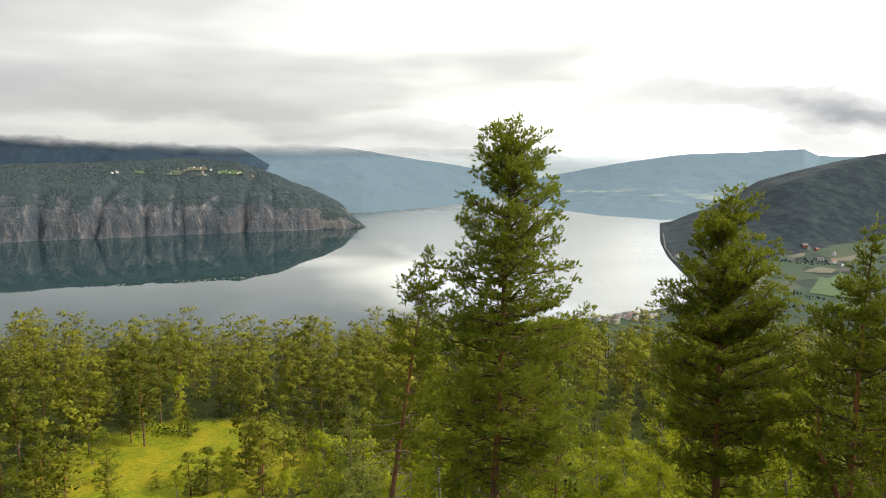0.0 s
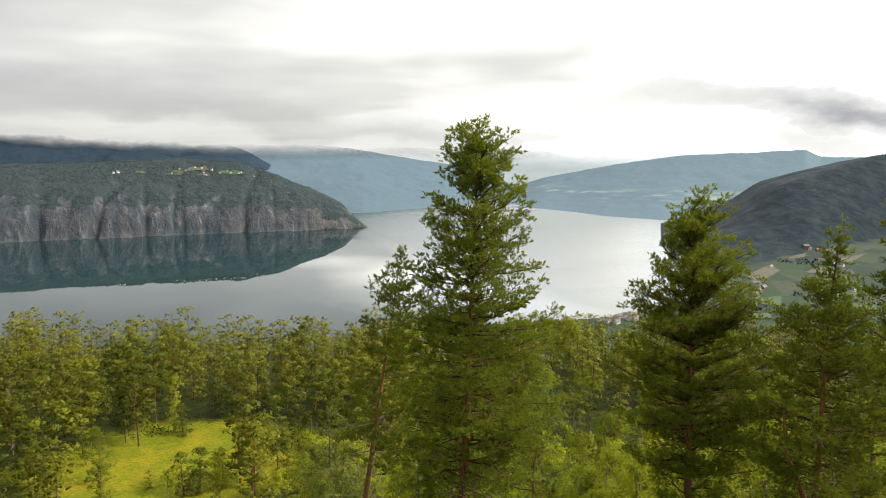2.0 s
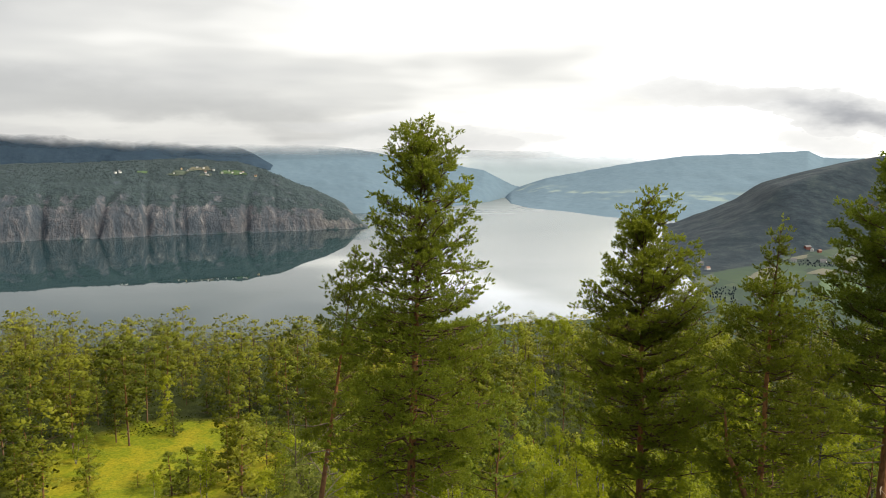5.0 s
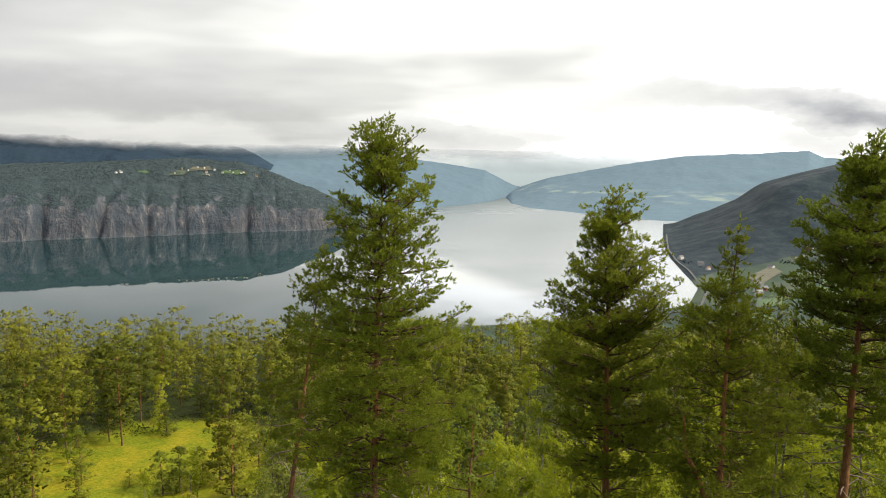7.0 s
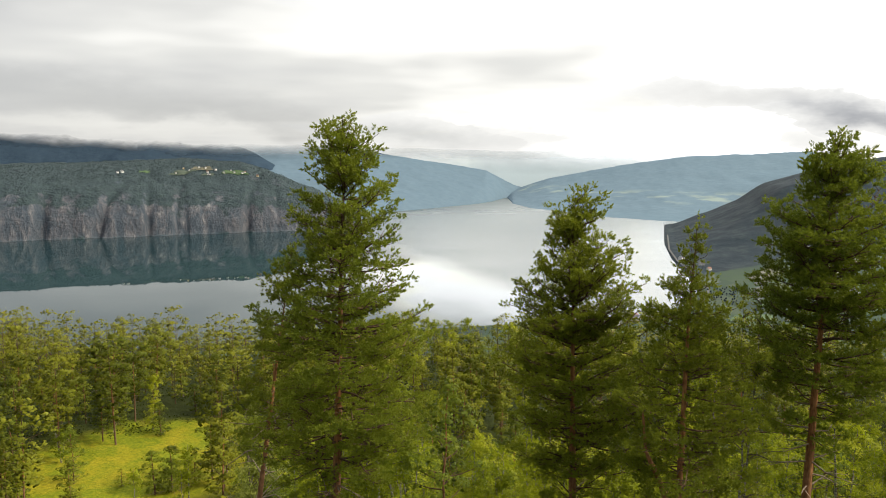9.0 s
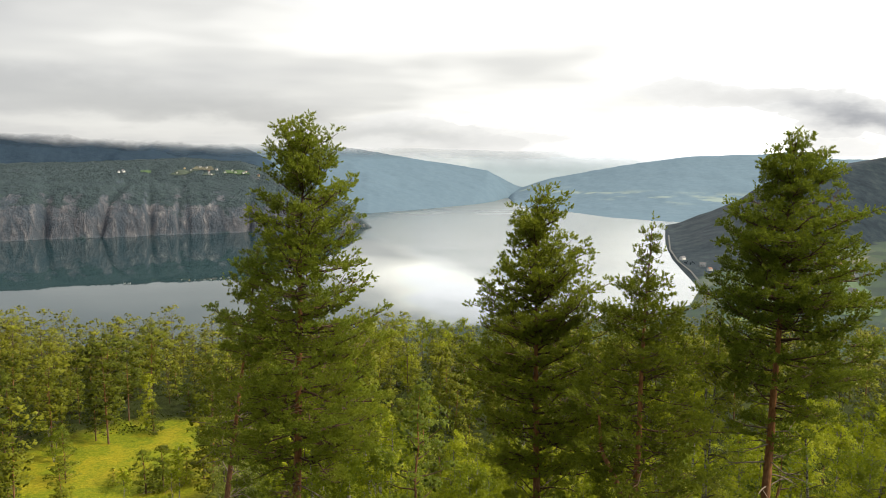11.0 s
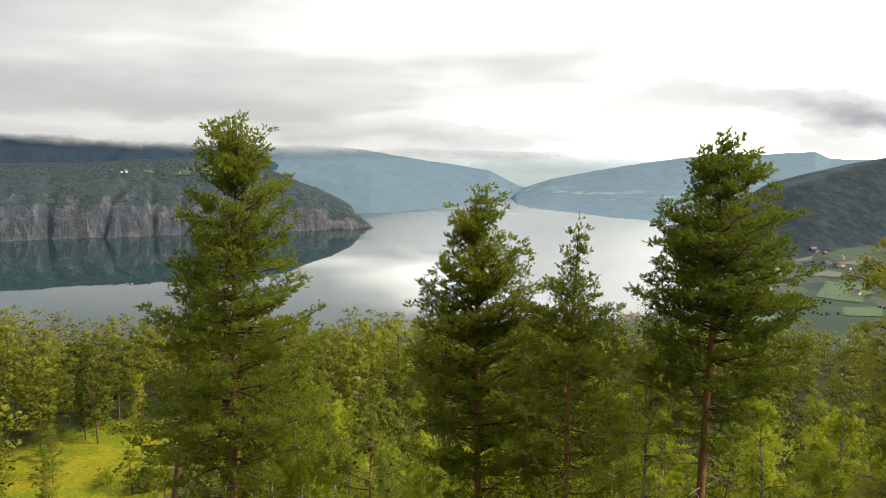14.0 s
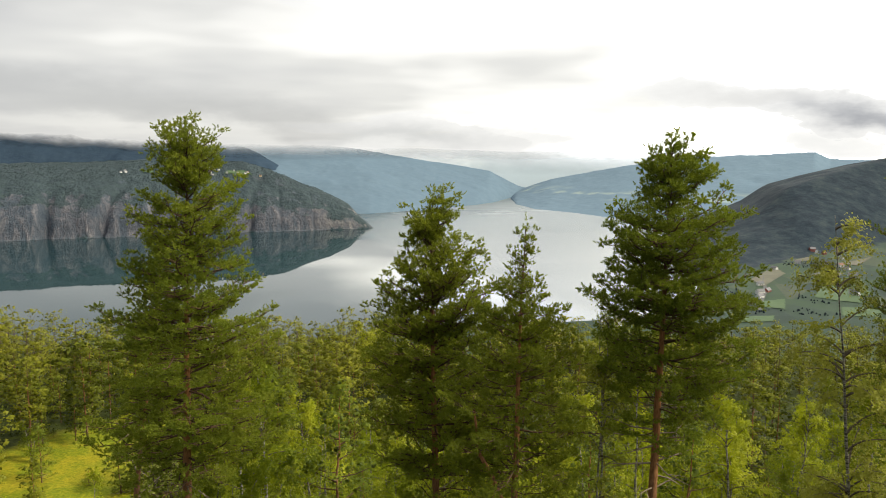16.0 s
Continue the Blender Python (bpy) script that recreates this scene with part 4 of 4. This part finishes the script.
for x, y, top, lx, bare, crown, seed, label, needles, more in HEROES:
    z = ground_z(x, y)
    tree = pine(label, needles, pine_geo(seed, top - z, bare, table(*crown), lean=(lx, 0.0), **more), split=True)
    tagged(set_at(tree, x, y, 0.0, 1.0, z), group=GROUP)
    if "forked" in label:
        forked_pine = tree

edge_birch = birch(40, 16.2, 1.8, 1, 0.105, 14000, LEAF_DULL, thick=0.006, label="tall slender birch with thin light-green leaves")
set_at(edge_birch, 29.2, 28.4, 0.0)
edge_birch.rotation_euler = (0, radians(-6.5), 0)

# a slim young birch between the pines, and the second stem of the forked pine
slim_birch = birch(41, 13.4, 1.1, 1, 0.10, 3200, LEAF_DULL, thick=0.005, label="slim young birch with sparse pale leaves")
set_at(slim_birch, 18.7, 29.4, 0.4)
tagged(copy_thing(slim_birch, Matrix.Translation((19.6, 30.6, ground_z(19.6, 30.6))) @ Matrix.Rotation(2.5, 4, "Z") @ Matrix.Scale(1.03, 4)), group="slim young birches")
tagged(slim_birch, group="slim young birches")
fork = Geo()
tube(fork, [(0.1, 0, 4.1), (-0.3, -0.1, 4.9), (-0.65, -0.15, 5.8), (-1.2, -0.2, 6.9), (-1.4, -0.3, 8.6)], [0.13, 0.11, 0.10, 0.07, 0.03], 8)
part("forked_stem", fork, PINE_BARK, forked_pine, smooth=True)
snag = Geo()
tube(snag, [(0.1, 0, 3.4), (0.9, -0.4, 3.9), (1.7, -0.5, 3.8), (2.1, -0.5, 3.2)], [0.05, 0.045, 0.035, 0.012], 6)
tube(snag, [(0.9, -0.4, 3.9), (0.6, -0.6, 3.2), (0.65, -0.7, 2.7)], [0.035, 0.025, 0.01], 5)
part("dead_branch", snag, DEAD, forked_pine, "bare grey dead branch", smooth=True)

# young broadleaved trees and small pines down the slope
rng = np.random.default_rng(77)
BIRCHES = [birch(50, 11, 2.0, 1, 0.16, 5000), birch(51, 9, 1.9, 2, 0.155, 4900), birch(52, 12.5, 2.2, 1, 0.165, 5400), birch(53, 7.5, 1.8, 3, 0.15, 4800),
           birch(54, 10, 2.1, 2, 0.155, 5200, LEAF_GREY, "grey-green leafed aspen on the slope", TWIG)]
FAR_BIRCHES = [birch(55, 11, 2.1, 1, 0.225, 2600), birch(56, 9, 2.0, 2, 0.22, 2600), birch(57, 12.5, 2.3, 1, 0.23, 2900), birch(58, 8, 2.0, 3, 0.215, 2500)]
SMALL_PINES = [pine("young Scots pine among birches", NEEDLE, clump_pine(60 + i, h, h * 0.12, table((0, 0.15), (1.5, 1.1), (4, 1.9), (h, 2.3)), 42, 40, 0.2, 0.8, r0=0.1, dead=3, body=9))
               for i, h in enumerate((7.0, 9.5, 12.0))]
FOREST_PINES = [pine(lab, mat, clump_pine(70 + i, h, h * b, table(*c), n, 46, 0.2, p, (l, 0.0), 0.17, 9, body=23))
                for i, (h, b, c, n, p, l, mat, lab) in enumerate((
                    (16, 0.22, ((0, 1.7), (0.7, 2.7), (2.5, 3.7), (5, 3.9), (8, 3.2), (11, 2.0)), 30, 1.6, 0.4, NEEDLE_SUN, "round-crowned Scots pine at the edge of the meadow"),
                    (13, 0.16, ((0, 1.0), (1.2, 2.1), (4, 3.1), (7, 3.2), (11, 2.4)), 27, 1.4, -0.5, NEEDLE_SUN, "bushy Scots pine at the edge of the meadow"),
                    (18, 0.27, ((0, 2.4), (0.6, 3.4), (2.5, 4.4), (5, 4.4), (8, 3.2), (11, 2.0)), 30, 1.75, 0.6, NEEDLE_SUN, "flat-topped old Scots pine with bare red trunk"),
                    (8, 0.06, ((0, 0.4), (1.5, 1.4), (4, 2.2), (8, 2.3)), 20, 1.15, 0.3, NEEDLE_DULL, "small bushy Scots pine near the meadow"),
                    (15, 0.2, ((0, 0.3), (1.5, 1.3), (4, 2.4), (8, 3.2), (12, 2.4)), 28, 1.4, -0.2, NEEDLE_DULL, "dark conical Scots pine at the edge of the meadow")))]
BACK_PINES = [clump_pine(80 + i, h, h * 0.13, table(*c), 15, 22, 0.36, 1.95, r0=0.15, dead=2, body=10)
              for i, (h, c) in enumerate(((15, ((0, 1.6), (0.8, 2.6), (2.5, 3.6), (5, 3.8), (9, 2.6))), (12, ((0, 0.3), (1.5, 1.6), (4, 2.8), (8, 2.8))), (16, ((0, 2.2), (0.8, 3.2), (2.5, 4.2), (5, 4.0), (10, 2.4))), (13, ((0, 0.2), (2, 1.4), (5, 2.4), (10, 2.8)))))]
used = set()
placed = []


def plant(kind, x, y, scale=1.0, turn=None, group=""):
    """Stands the kind itself there the first time, and a copy of it afterwards."""
    turn = rng.uniform(0, 6.28) if turn is None else turn
    z = ground_z(x, y) - 0.1
    placed.append((x, y))
    if kind not in used:
        used.add(kind)
        return tagged(set_at(kind, x, y, turn, scale, z), group=group)
    kind_scale = kind.scale.copy()
    kind.scale = (1, 1, 1)
    made = copy_thing(kind, Matrix.Translation((x, y, z)) @ Matrix.Rotation(turn, 4, "Z") @ Matrix.Scale(scale, 4))
    kind.scale = kind_scale
    return tagged(made, group=group)


def free(x, y, gap):
    return all((x - a) ** 2 + (y - b) ** 2 > gap * gap for a, b in placed)


def before_meadow(x, y):
    """The strip in front of the clearing, where only low trees grow."""
    return 92 < y < 113 and -0.52 * y + 6 < x < -0.26 * y


def in_meadow(x, y):
    return ((x + 47) / 16) ** 2 + ((y - 126) / 19) ** 2 < 1 or ((x + 38) / 14) ** 2 + ((y - 146) / 9) ** 2 < 1


# single trees in and round the meadow
for kind, x, y, sc in ((FOREST_PINES[2], -58, 136.9, 1.15), (FOREST_PINES[3], -51.6, 143.1, 0.85), (FOREST_PINES[1], -33.6, 119.8, 0.92), (FOREST_PINES[1], -31.6, 121.5, 0.85), (FOREST_PINES[3], -36, 118, 0.7),
                       (SMALL_PINES[1], -56.9, 118.7, 1.08), (FOREST_PINES[3], -41.2, 114.1, 0.95), (FOREST_PINES[3], -38.9, 115.2, 1.0), (FOREST_PINES[3], -48.2, 117.5, 0.4), (FOREST_PINES[4], -61.5, 139, 0.8),
                       (FOREST_PINES[0], -79, 150, 1.0), (FOREST_PINES[0], -34, 160, 1.0), (FOREST_PINES[1], -67.5, 116, 0.9), (FOREST_PINES[1], -62.5, 109, 0.85), (FOREST_PINES[3], -57.5, 104, 0.95), (FOREST_PINES[3], -71, 125, 1.1)):
    plant(kind, x, y, sc, group="trees round the meadow")
for want, y0, y1, gap, back in ((132, 94, 172, 4.2, False), (480, 158, 268, 4.1, True)):
    done = tries = 0
    spots = []
    while done < want and tries < 9000:
        tries += 1
        y = rng.uniform(y0, y1)
        x = rng.uniform(-0.66 * y - 6, 0.62 * y + 18)
        if in_meadow(x, y) or not free(x, y, gap) or (y < 172 and x > 22 and rng.random() < 0.85):
            continue
        if back:
            placed.append((x, y))
            spots.append((int(rng.integers(4)), x, y, rng.uniform(0, 6.28), rng.uniform(0.55, 1.14)))
        else:
            low = before_meadow(x, y)
            if low and rng.random() < 0.6:
                continue
            plant(FOREST_PINES[3 if low else int(rng.choice(5, p=(0.22, 0.2, 0.2, 0.2, 0.18)))], x, y, rng.uniform(0.5, 0.8) if low else rng.uniform(0.6, 1.15), group="pines round the meadow")
        done += 1
    if back:
        stand_of_trees("pine_forest", BACK_PINES, spots, [NEEDLE_SUN, PINE_BARK], "dense yellow-green pine forest beyond the meadow")
for want, y0, y1, gap, lo, hi in ((64, 35, 62, 3.0, -0.13, 0.78), (110, 62, 106, 2.7, -0.20, 0.74), (70, 106, 165, 3.1, -0.02, 0.66)):
    done = tries = 0
    while done < want and tries < 9000:
        tries += 1
        y = rng.uniform(y0, y1)
        x = rng.uniform(lo * y, hi * y + 13)
        if in_meadow(x, y) or not free(x, y, gap):
            continue
        k = SMALL_PINES[int(rng.integers(3))] if rng.random() < 0.2 else BIRCHES[int(rng.choice(5, p=(0.27, 0.23, 0.25, 0.18, 0.07)))] if y < 64 else FAR_BIRCHES[int(rng.integers(4))]
        plant(k, x, y, rng.uniform(0.7, 1.1), group="young trees on the slope")
        done += 1
done = 0
while done < 14:
    y = rng.uniform(98, 165)
    x = rng.uniform(-0.62 * y, -5)
    if not in_meadow(x, y) and free(x, y, 3.2):
        plant(FAR_BIRCHES[int(rng.integers(4))], x, y, rng.uniform(0.6, 0.95), group="birches among the meadow pines")
        done += 1
done = tries = 0
while done < 46 and tries < 6000:   # tall birches along the brow of the slope
    tries += 1
    y = rng.uniform(168, 236)
    x = rng.uniform(-0.13 * y, 0.42 * y)
    if free(x, y, 2.0):
        plant(FAR_BIRCHES[int(rng.integers(4))], x, y, rng.uniform(1.1, 1.5), group="tall birches along the brow")
        done += 1
for k in BIRCHES + FAR_BIRCHES + SMALL_PINES + FOREST_PINES:
    if k not in used:
        plant(k, 40 + rng.uniform(0, 30), 130)

# undergrowth: heather, juniper and saplings that cover the ground outside the meadow
def undergrowth(name, n, y0, y1, size, hmax, mat, label, per=7):
    g = Geo()
    r = np.random.default_rng(21)
    y = r.uniform(y0, y1, n)
    x = r.uniform(-0.66, 0.66, n) * y + np.where(r.random(n) < 0.5, 0, 13)
    keep = ~(((x + 50) / 18) ** 2 + ((y - 126) / 18) ** 2 < 1) & ~(((x + 38) / 13) ** 2 + ((y - 146) / 8) ** 2 < 1) & (rough_noise(x, y, 12, 2, 4) > -0.35)
    x, y = x[keep], y[keep]
    base = np.stack([x, y, land(x, y)], -1)
    p = np.repeat(base, per, 0)
    p = p + r.normal(size=p.shape) * (0.45, 0.45, 0.0) + np.stack([np.zeros(len(p)), np.zeros(len(p)), r.uniform(0, hmax, len(p)) * np.repeat(r.uniform(0.3, 1, len(base)), per)], -1)
    leaves(g, r, p, size, 0.8)
    return tagged(part(name, g, mat), label, "undergrowth", kind="stuff")


undergrowth("undergrowth", 11000, 30, 112, 0.3, 1.5, LEAF, "low leafy bushes covering the slope")
undergrowth("heather", 9000, 108, 240, 0.4, 0.9, HEATH_SHADED, "heather and low bushes under the pines", 6)

# woods on the headland and the hill across the valley
def far_woods(name, pts, label, material, lo=2.5, hi=5.5):
    g = Geo()
    r = np.random.default_rng(5)
    n = len(pts)
    h = r.uniform(lo, hi, n)
    ang = np.linspace(0, 2 * math.pi, 5, endpoint=False)
    ring = np.stack([np.cos(ang), np.sin(ang), np.zeros(5)], -1)
    rad = h * r.uniform(0.28, 0.45, n)
    p = np.asarray(pts)
    low = p[:, None] + ring[None] * rad[:, None, None] * r.uniform(0.7, 1.2, (n, 5))[:, :, None] + np.stack([0 * h, 0 * h, h * 0.25], -1)[:, None]
    mid = p[:, None] + ring[None] * (rad * 0.75)[:, None, None] * r.uniform(0.7, 1.2, (n, 5))[:, :, None] + np.stack([0 * h, 0 * h, h * 0.65], -1)[:, None]
    v = np.concatenate([low, mid, p[:, None] + np.stack([0 * h, 0 * h, h], -1)[:, None]], 1)
    f = []
    for i in range(5):
        k = (i + 1) % 5
        f += [(i, k, 5 + k), (i, 5 + k, 5 + i), (5 + i, 5 + k, 10)]
    faces = (np.arange(n)[:, None, None] * 11 + np.array(f)[None]).reshape(-1, 3)
    g.add(v, faces)
    return tagged(part(name, g, material), label, "forest", kind="stuff")


r = np.random.default_rng(9)
u, v = -r.uniform(10, 1500, 5000), r.uniform(190, 640, 5000)
x, y = TIP[0] + u * ALONG[0] + v * INWARD[0], TIP[1] + u * ALONG[1] + v * INWARD[1]
z = headland(x, y)
keep = z > 20
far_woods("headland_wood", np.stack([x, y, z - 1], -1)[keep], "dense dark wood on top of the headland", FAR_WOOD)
x, y = r.uniform(480, 1900, 26000), r.uniform(1150, 2900, 26000)
z = land(x, y)
s_in = inland(x, y)
flat = (z < 34) & (y < 1800)
keep = (s_in > 16) & (x < 0.66 * y + 20) & ((flat & (rough_noise(x, y, 110, 3, 7) > 0.22)) | ((s_in < 70) & (y < 1500)))
FIELDS = [   # green 0, stubble 1, pasture 2, and the corners
    (1, ((757, 1531), (825, 1595), (840, 1548), (801, 1500))),
    (1, ((889, 1690), (957, 1724), (1022, 1768), (923, 1649))),
    (1, ((836, 1762), (897, 1806), (863, 1744), (822, 1726))),
    (0, ((659, 1303), (755, 1456), (800, 1395), (711, 1245))),
    (0, ((768, 1440), (825, 1506), (773, 1321), (706, 1280))),
    (0, ((628, 1148), (664, 1219), (723, 1206), (681, 1134))),
    (1, ((630, 1514), (740, 1657), (725, 1565), (617, 1421))),
    (0, ((526, 1224), (550, 1272), (604, 1295), (564, 1205))),
    (0, ((434, 1103), (459, 1146), (521, 1148), (504, 1107))),
    (2, ((509, 1496), (578, 1577), (558, 1471), (494, 1402))),
]
for _, corners in FIELDS:
    cx, cy = np.mean(corners, 0)
    keep &= np.hypot(x - cx, y - cy) > 0.8 * max(math.dist((cx, cy), c) for c in corners)
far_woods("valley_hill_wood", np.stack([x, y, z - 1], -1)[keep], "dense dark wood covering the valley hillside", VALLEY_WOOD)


def inside(px, py, corners):
    hit = np.zeros(np.shape(px), bool)
    for (ax, ay), (bx, by) in zip(corners, corners[1:] + corners[:1]):
        hit ^= ((ay > py) != (by > py)) & (px < (bx - ax) * (py - ay) / (by - ay + 1e-9) + ax)
    return hit


def field(kind, corners, zfun, lift=1.1, cell=3.5):
    """A field laid over the land."""
    xs, ys = [c[0] for c in corners], [c[1] for c in corners]
    gx, gy = np.arange(min(xs), max(xs) + cell, cell), np.arange(min(ys), max(ys) + cell, cell)
    X, Y = np.meshgrid(gx, gy)
    Z = zfun(X, Y) + lift
    nx = len(gx)
    i, j = np.meshgrid(np.arange(len(gy) - 1), np.arange(nx - 1), indexing="ij")
    ok = inside(X[:-1, :-1] + cell / 2, Y[:-1, :-1] + cell / 2, list(corners))
    q = np.stack([i * nx + j, i * nx + j + 1, (i + 1) * nx + j + 1, (i + 1) * nx + j], -1)[ok]
    g = Geo()
    g.add(np.stack([X, Y, Z], -1), q.reshape(-1, 4))
    lab = ("bright green mown meadow", "pale yellow hay stubble field", "dull green grazed pasture")[kind]
    return tagged(part("field", g, FIELD[kind], smooth=True), lab + " in the valley", "field", kind="structure")


for kind, corners in FIELDS:
    field(kind, corners, land)
for kind, corners in ((0, ((-1074, 2572), (-1052, 2605), (-1063, 2635), (-1085, 2598))), (2, ((-978, 2577), (-923, 2588), (-902, 2675), (-965, 2652))), (1, ((-930, 2669), (-852, 2690), (-875, 2719), (-929, 2715))),
                      (0, ((-811, 2645), (-711, 2648), (-743, 2691), (-816, 2695))), (2, ((-861, 2581), (-828, 2612), (-840, 2653), (-876, 2637)))):
    field(kind, corners, headland, 2.2, 2.5)


def road(pts, width, label, lift=1.0):
    p = np.array(pts, float)
    t = np.linspace(0, len(p) - 1, len(p) * 8)
    x, y = np.interp(t, np.arange(len(p)), p[:, 0]), np.interp(t, np.arange(len(p)), p[:, 1])
    d = np.stack([np.gradient(x), np.gradient(y)], -1)
    d /= np.linalg.norm(d, axis=1)[:, None]
    z = np.maximum(land(x, y), 2.5) + lift
    a = np.stack([x - d[:, 1] * width / 2, y + d[:, 0] * width / 2, z], -1)
    c = np.stack([x + d[:, 1] * width / 2, y - d[:, 0] * width / 2, z], -1)
    n = len(x)
    g = Geo()
    k = np.arange(n - 1)
    g.add(np.concatenate([a, c]), np.stack([k, k + n, k + n + 1, k + 1], -1))
    return tagged(part("road", g, ROAD), label, "road", kind="structure")


road(((716, 2380), (612, 2010), (566, 1787), (545, 1625), (519, 1493), (508, 1400), (440, 1240), (320, 1130)), 4.5, "grey asphalt road along the shore")
road(((680, 1560), (637, 1465), (600, 1366), (561, 1291), (521, 1201)), 7, "grey asphalt lane between the farms")


def house(x, y, z, w, d, h, turn, wall, roof, label):
    root = new("house")
    root.location, root.rotation_euler = (x, y, z), (0, 0, turn)
    g = Geo()
    rh = w * 0.42
    a, b = w / 2, d / 2
    g.add([(-a, -b, -2), (a, -b, -2), (a, b, -2), (-a, b, -2), (-a, -b, h), (a, -b, h), (a, b, h), (-a, b, h)], [(0, 1, 5, 4), (1, 2, 6, 5), (2, 3, 7, 6), (3, 0, 4, 7)])
    g.add([(-a, -b, h), (a, -b, h), (0, -b, h + rh), (-a, b, h), (a, b, h), (0, b, h + rh)], [(0, 1, 2), (4, 3, 5)])
    part("wall", g, wall, root)
    o, t = 0.5, 0.25
    rg = Geo()
    for sgn in (-1, 1):
        e = np.array([sgn * (a + o), 0, h - o * 0.84])
        pts = []
        for lift in (0.02, t):
            for yy in (-b - o, b + o):
                pts += [(0, yy, h + rh + lift), (e[0], yy, e[2] + lift)]
        rg.add(pts, [(0, 1, 3, 2), (4, 5, 7, 6), (0, 1, 5, 4), (2, 3, 7, 6), (1, 3, 7, 5)])
    roof_ob = part("roof", rg, roof, root)
    for sx in (-1, 1):
        for k in range(2):
            q = Geo()
            yy = -b + d * (k + 1) / 3
            xx = sx * (a + 0.03)
            q.add([(xx, yy - 0.6, 1.2), (xx, yy + 0.6, 1.2), (xx, yy + 0.6, 2.5), (xx, yy - 0.6, 2.5)], [(0, 1, 2, 3)])
            part("window", q, GLASS, root)
    cg = Geo()
    cg.add([(sx * 0.35, sy * 0.35 + d * 0.15, z0) for z0 in (h + rh * 0.6, h + rh + 0.9) for sx, sy in ((-1, -1), (1, -1), (1, 1), (-1, 1))],
           [(0, 1, 5, 4), (1, 2, 6, 5), (2, 3, 7, 6), (3, 0, 4, 7), (4, 5, 6, 7)])
    part("chimney", cg, ROOFS[0], roof_ob)
    dg = Geo()
    dg.add([(-0.5, -b - 0.03, 0), (0.5, -b - 0.03, 0), (0.5, -b - 0.03, 2.05), (-0.5, -b - 0.03, 2.05)], [(0, 1, 2, 3)])
    part("door", dg, GLASS, root)
    return tagged(root, label, "house")


def some_house(x, y, zf, big=1.0, grp=""):
    w = r.uniform(7, 9.5) * big
    i = int(r.choice(3, p=(0.72, 0.16, 0.12)))
    j = int(r.random() < 0.2)
    lab = ("white", "red", "ochre")[i] + " wooden house with a " + ("grey slate", "red tiled")[j] + " gable roof"
    tagged(house(x, y, zf(x, y), w, w * r.uniform(1.2, 1.7), r.uniform(4, 6) * big, r.uniform(0, 3.1), WALLS[i], ROOFS[j], lab), group=grp)


def head_z(x, y):
    return float(headland(np.array([x]), np.array([y]))[0])


for k in range(26):
    t, s = r.uniform(0, 1), r.normal()
    some_house(240 + 100 * t + 8 * s, 1120 - 20 + 60 * t + 10 * r.normal(), ground_z, 0.8, "houses of the shore village")
for x, y in ((936, 1889), (934, 1862), (940, 1836), (939, 1752), (869, 1677), (879, 1639), (872, 1599), (843, 1513), (841, 1499), (839, 1519), (838, 1504), (740, 1326), (737, 1309), (621, 1444), (601, 1363), (582, 1349), (565, 1309), (596, 1700), (589, 1633), (584, 1811), (727, 1626), (814, 1704)):
    some_house(x, y, ground_z, 1.0, "farmhouses of the valley")
for x, y in ((-1134, 2534), (-1129, 2554), (-1120, 2540), (-912, 2712), (-850, 2620), (-842, 2612), (-788, 2690), (-737, 2655), (-730, 2662), (-687, 2670), (-926, 2650), (-958, 2604), (-846, 2692), (-956, 2672), (-803, 2652), (-885, 2700), (-770, 2668), (-864, 2660)):
    some_house(x, y, lambda p, q: head_z(p, q) + 2, 0.6, "farmhouses on the headland")
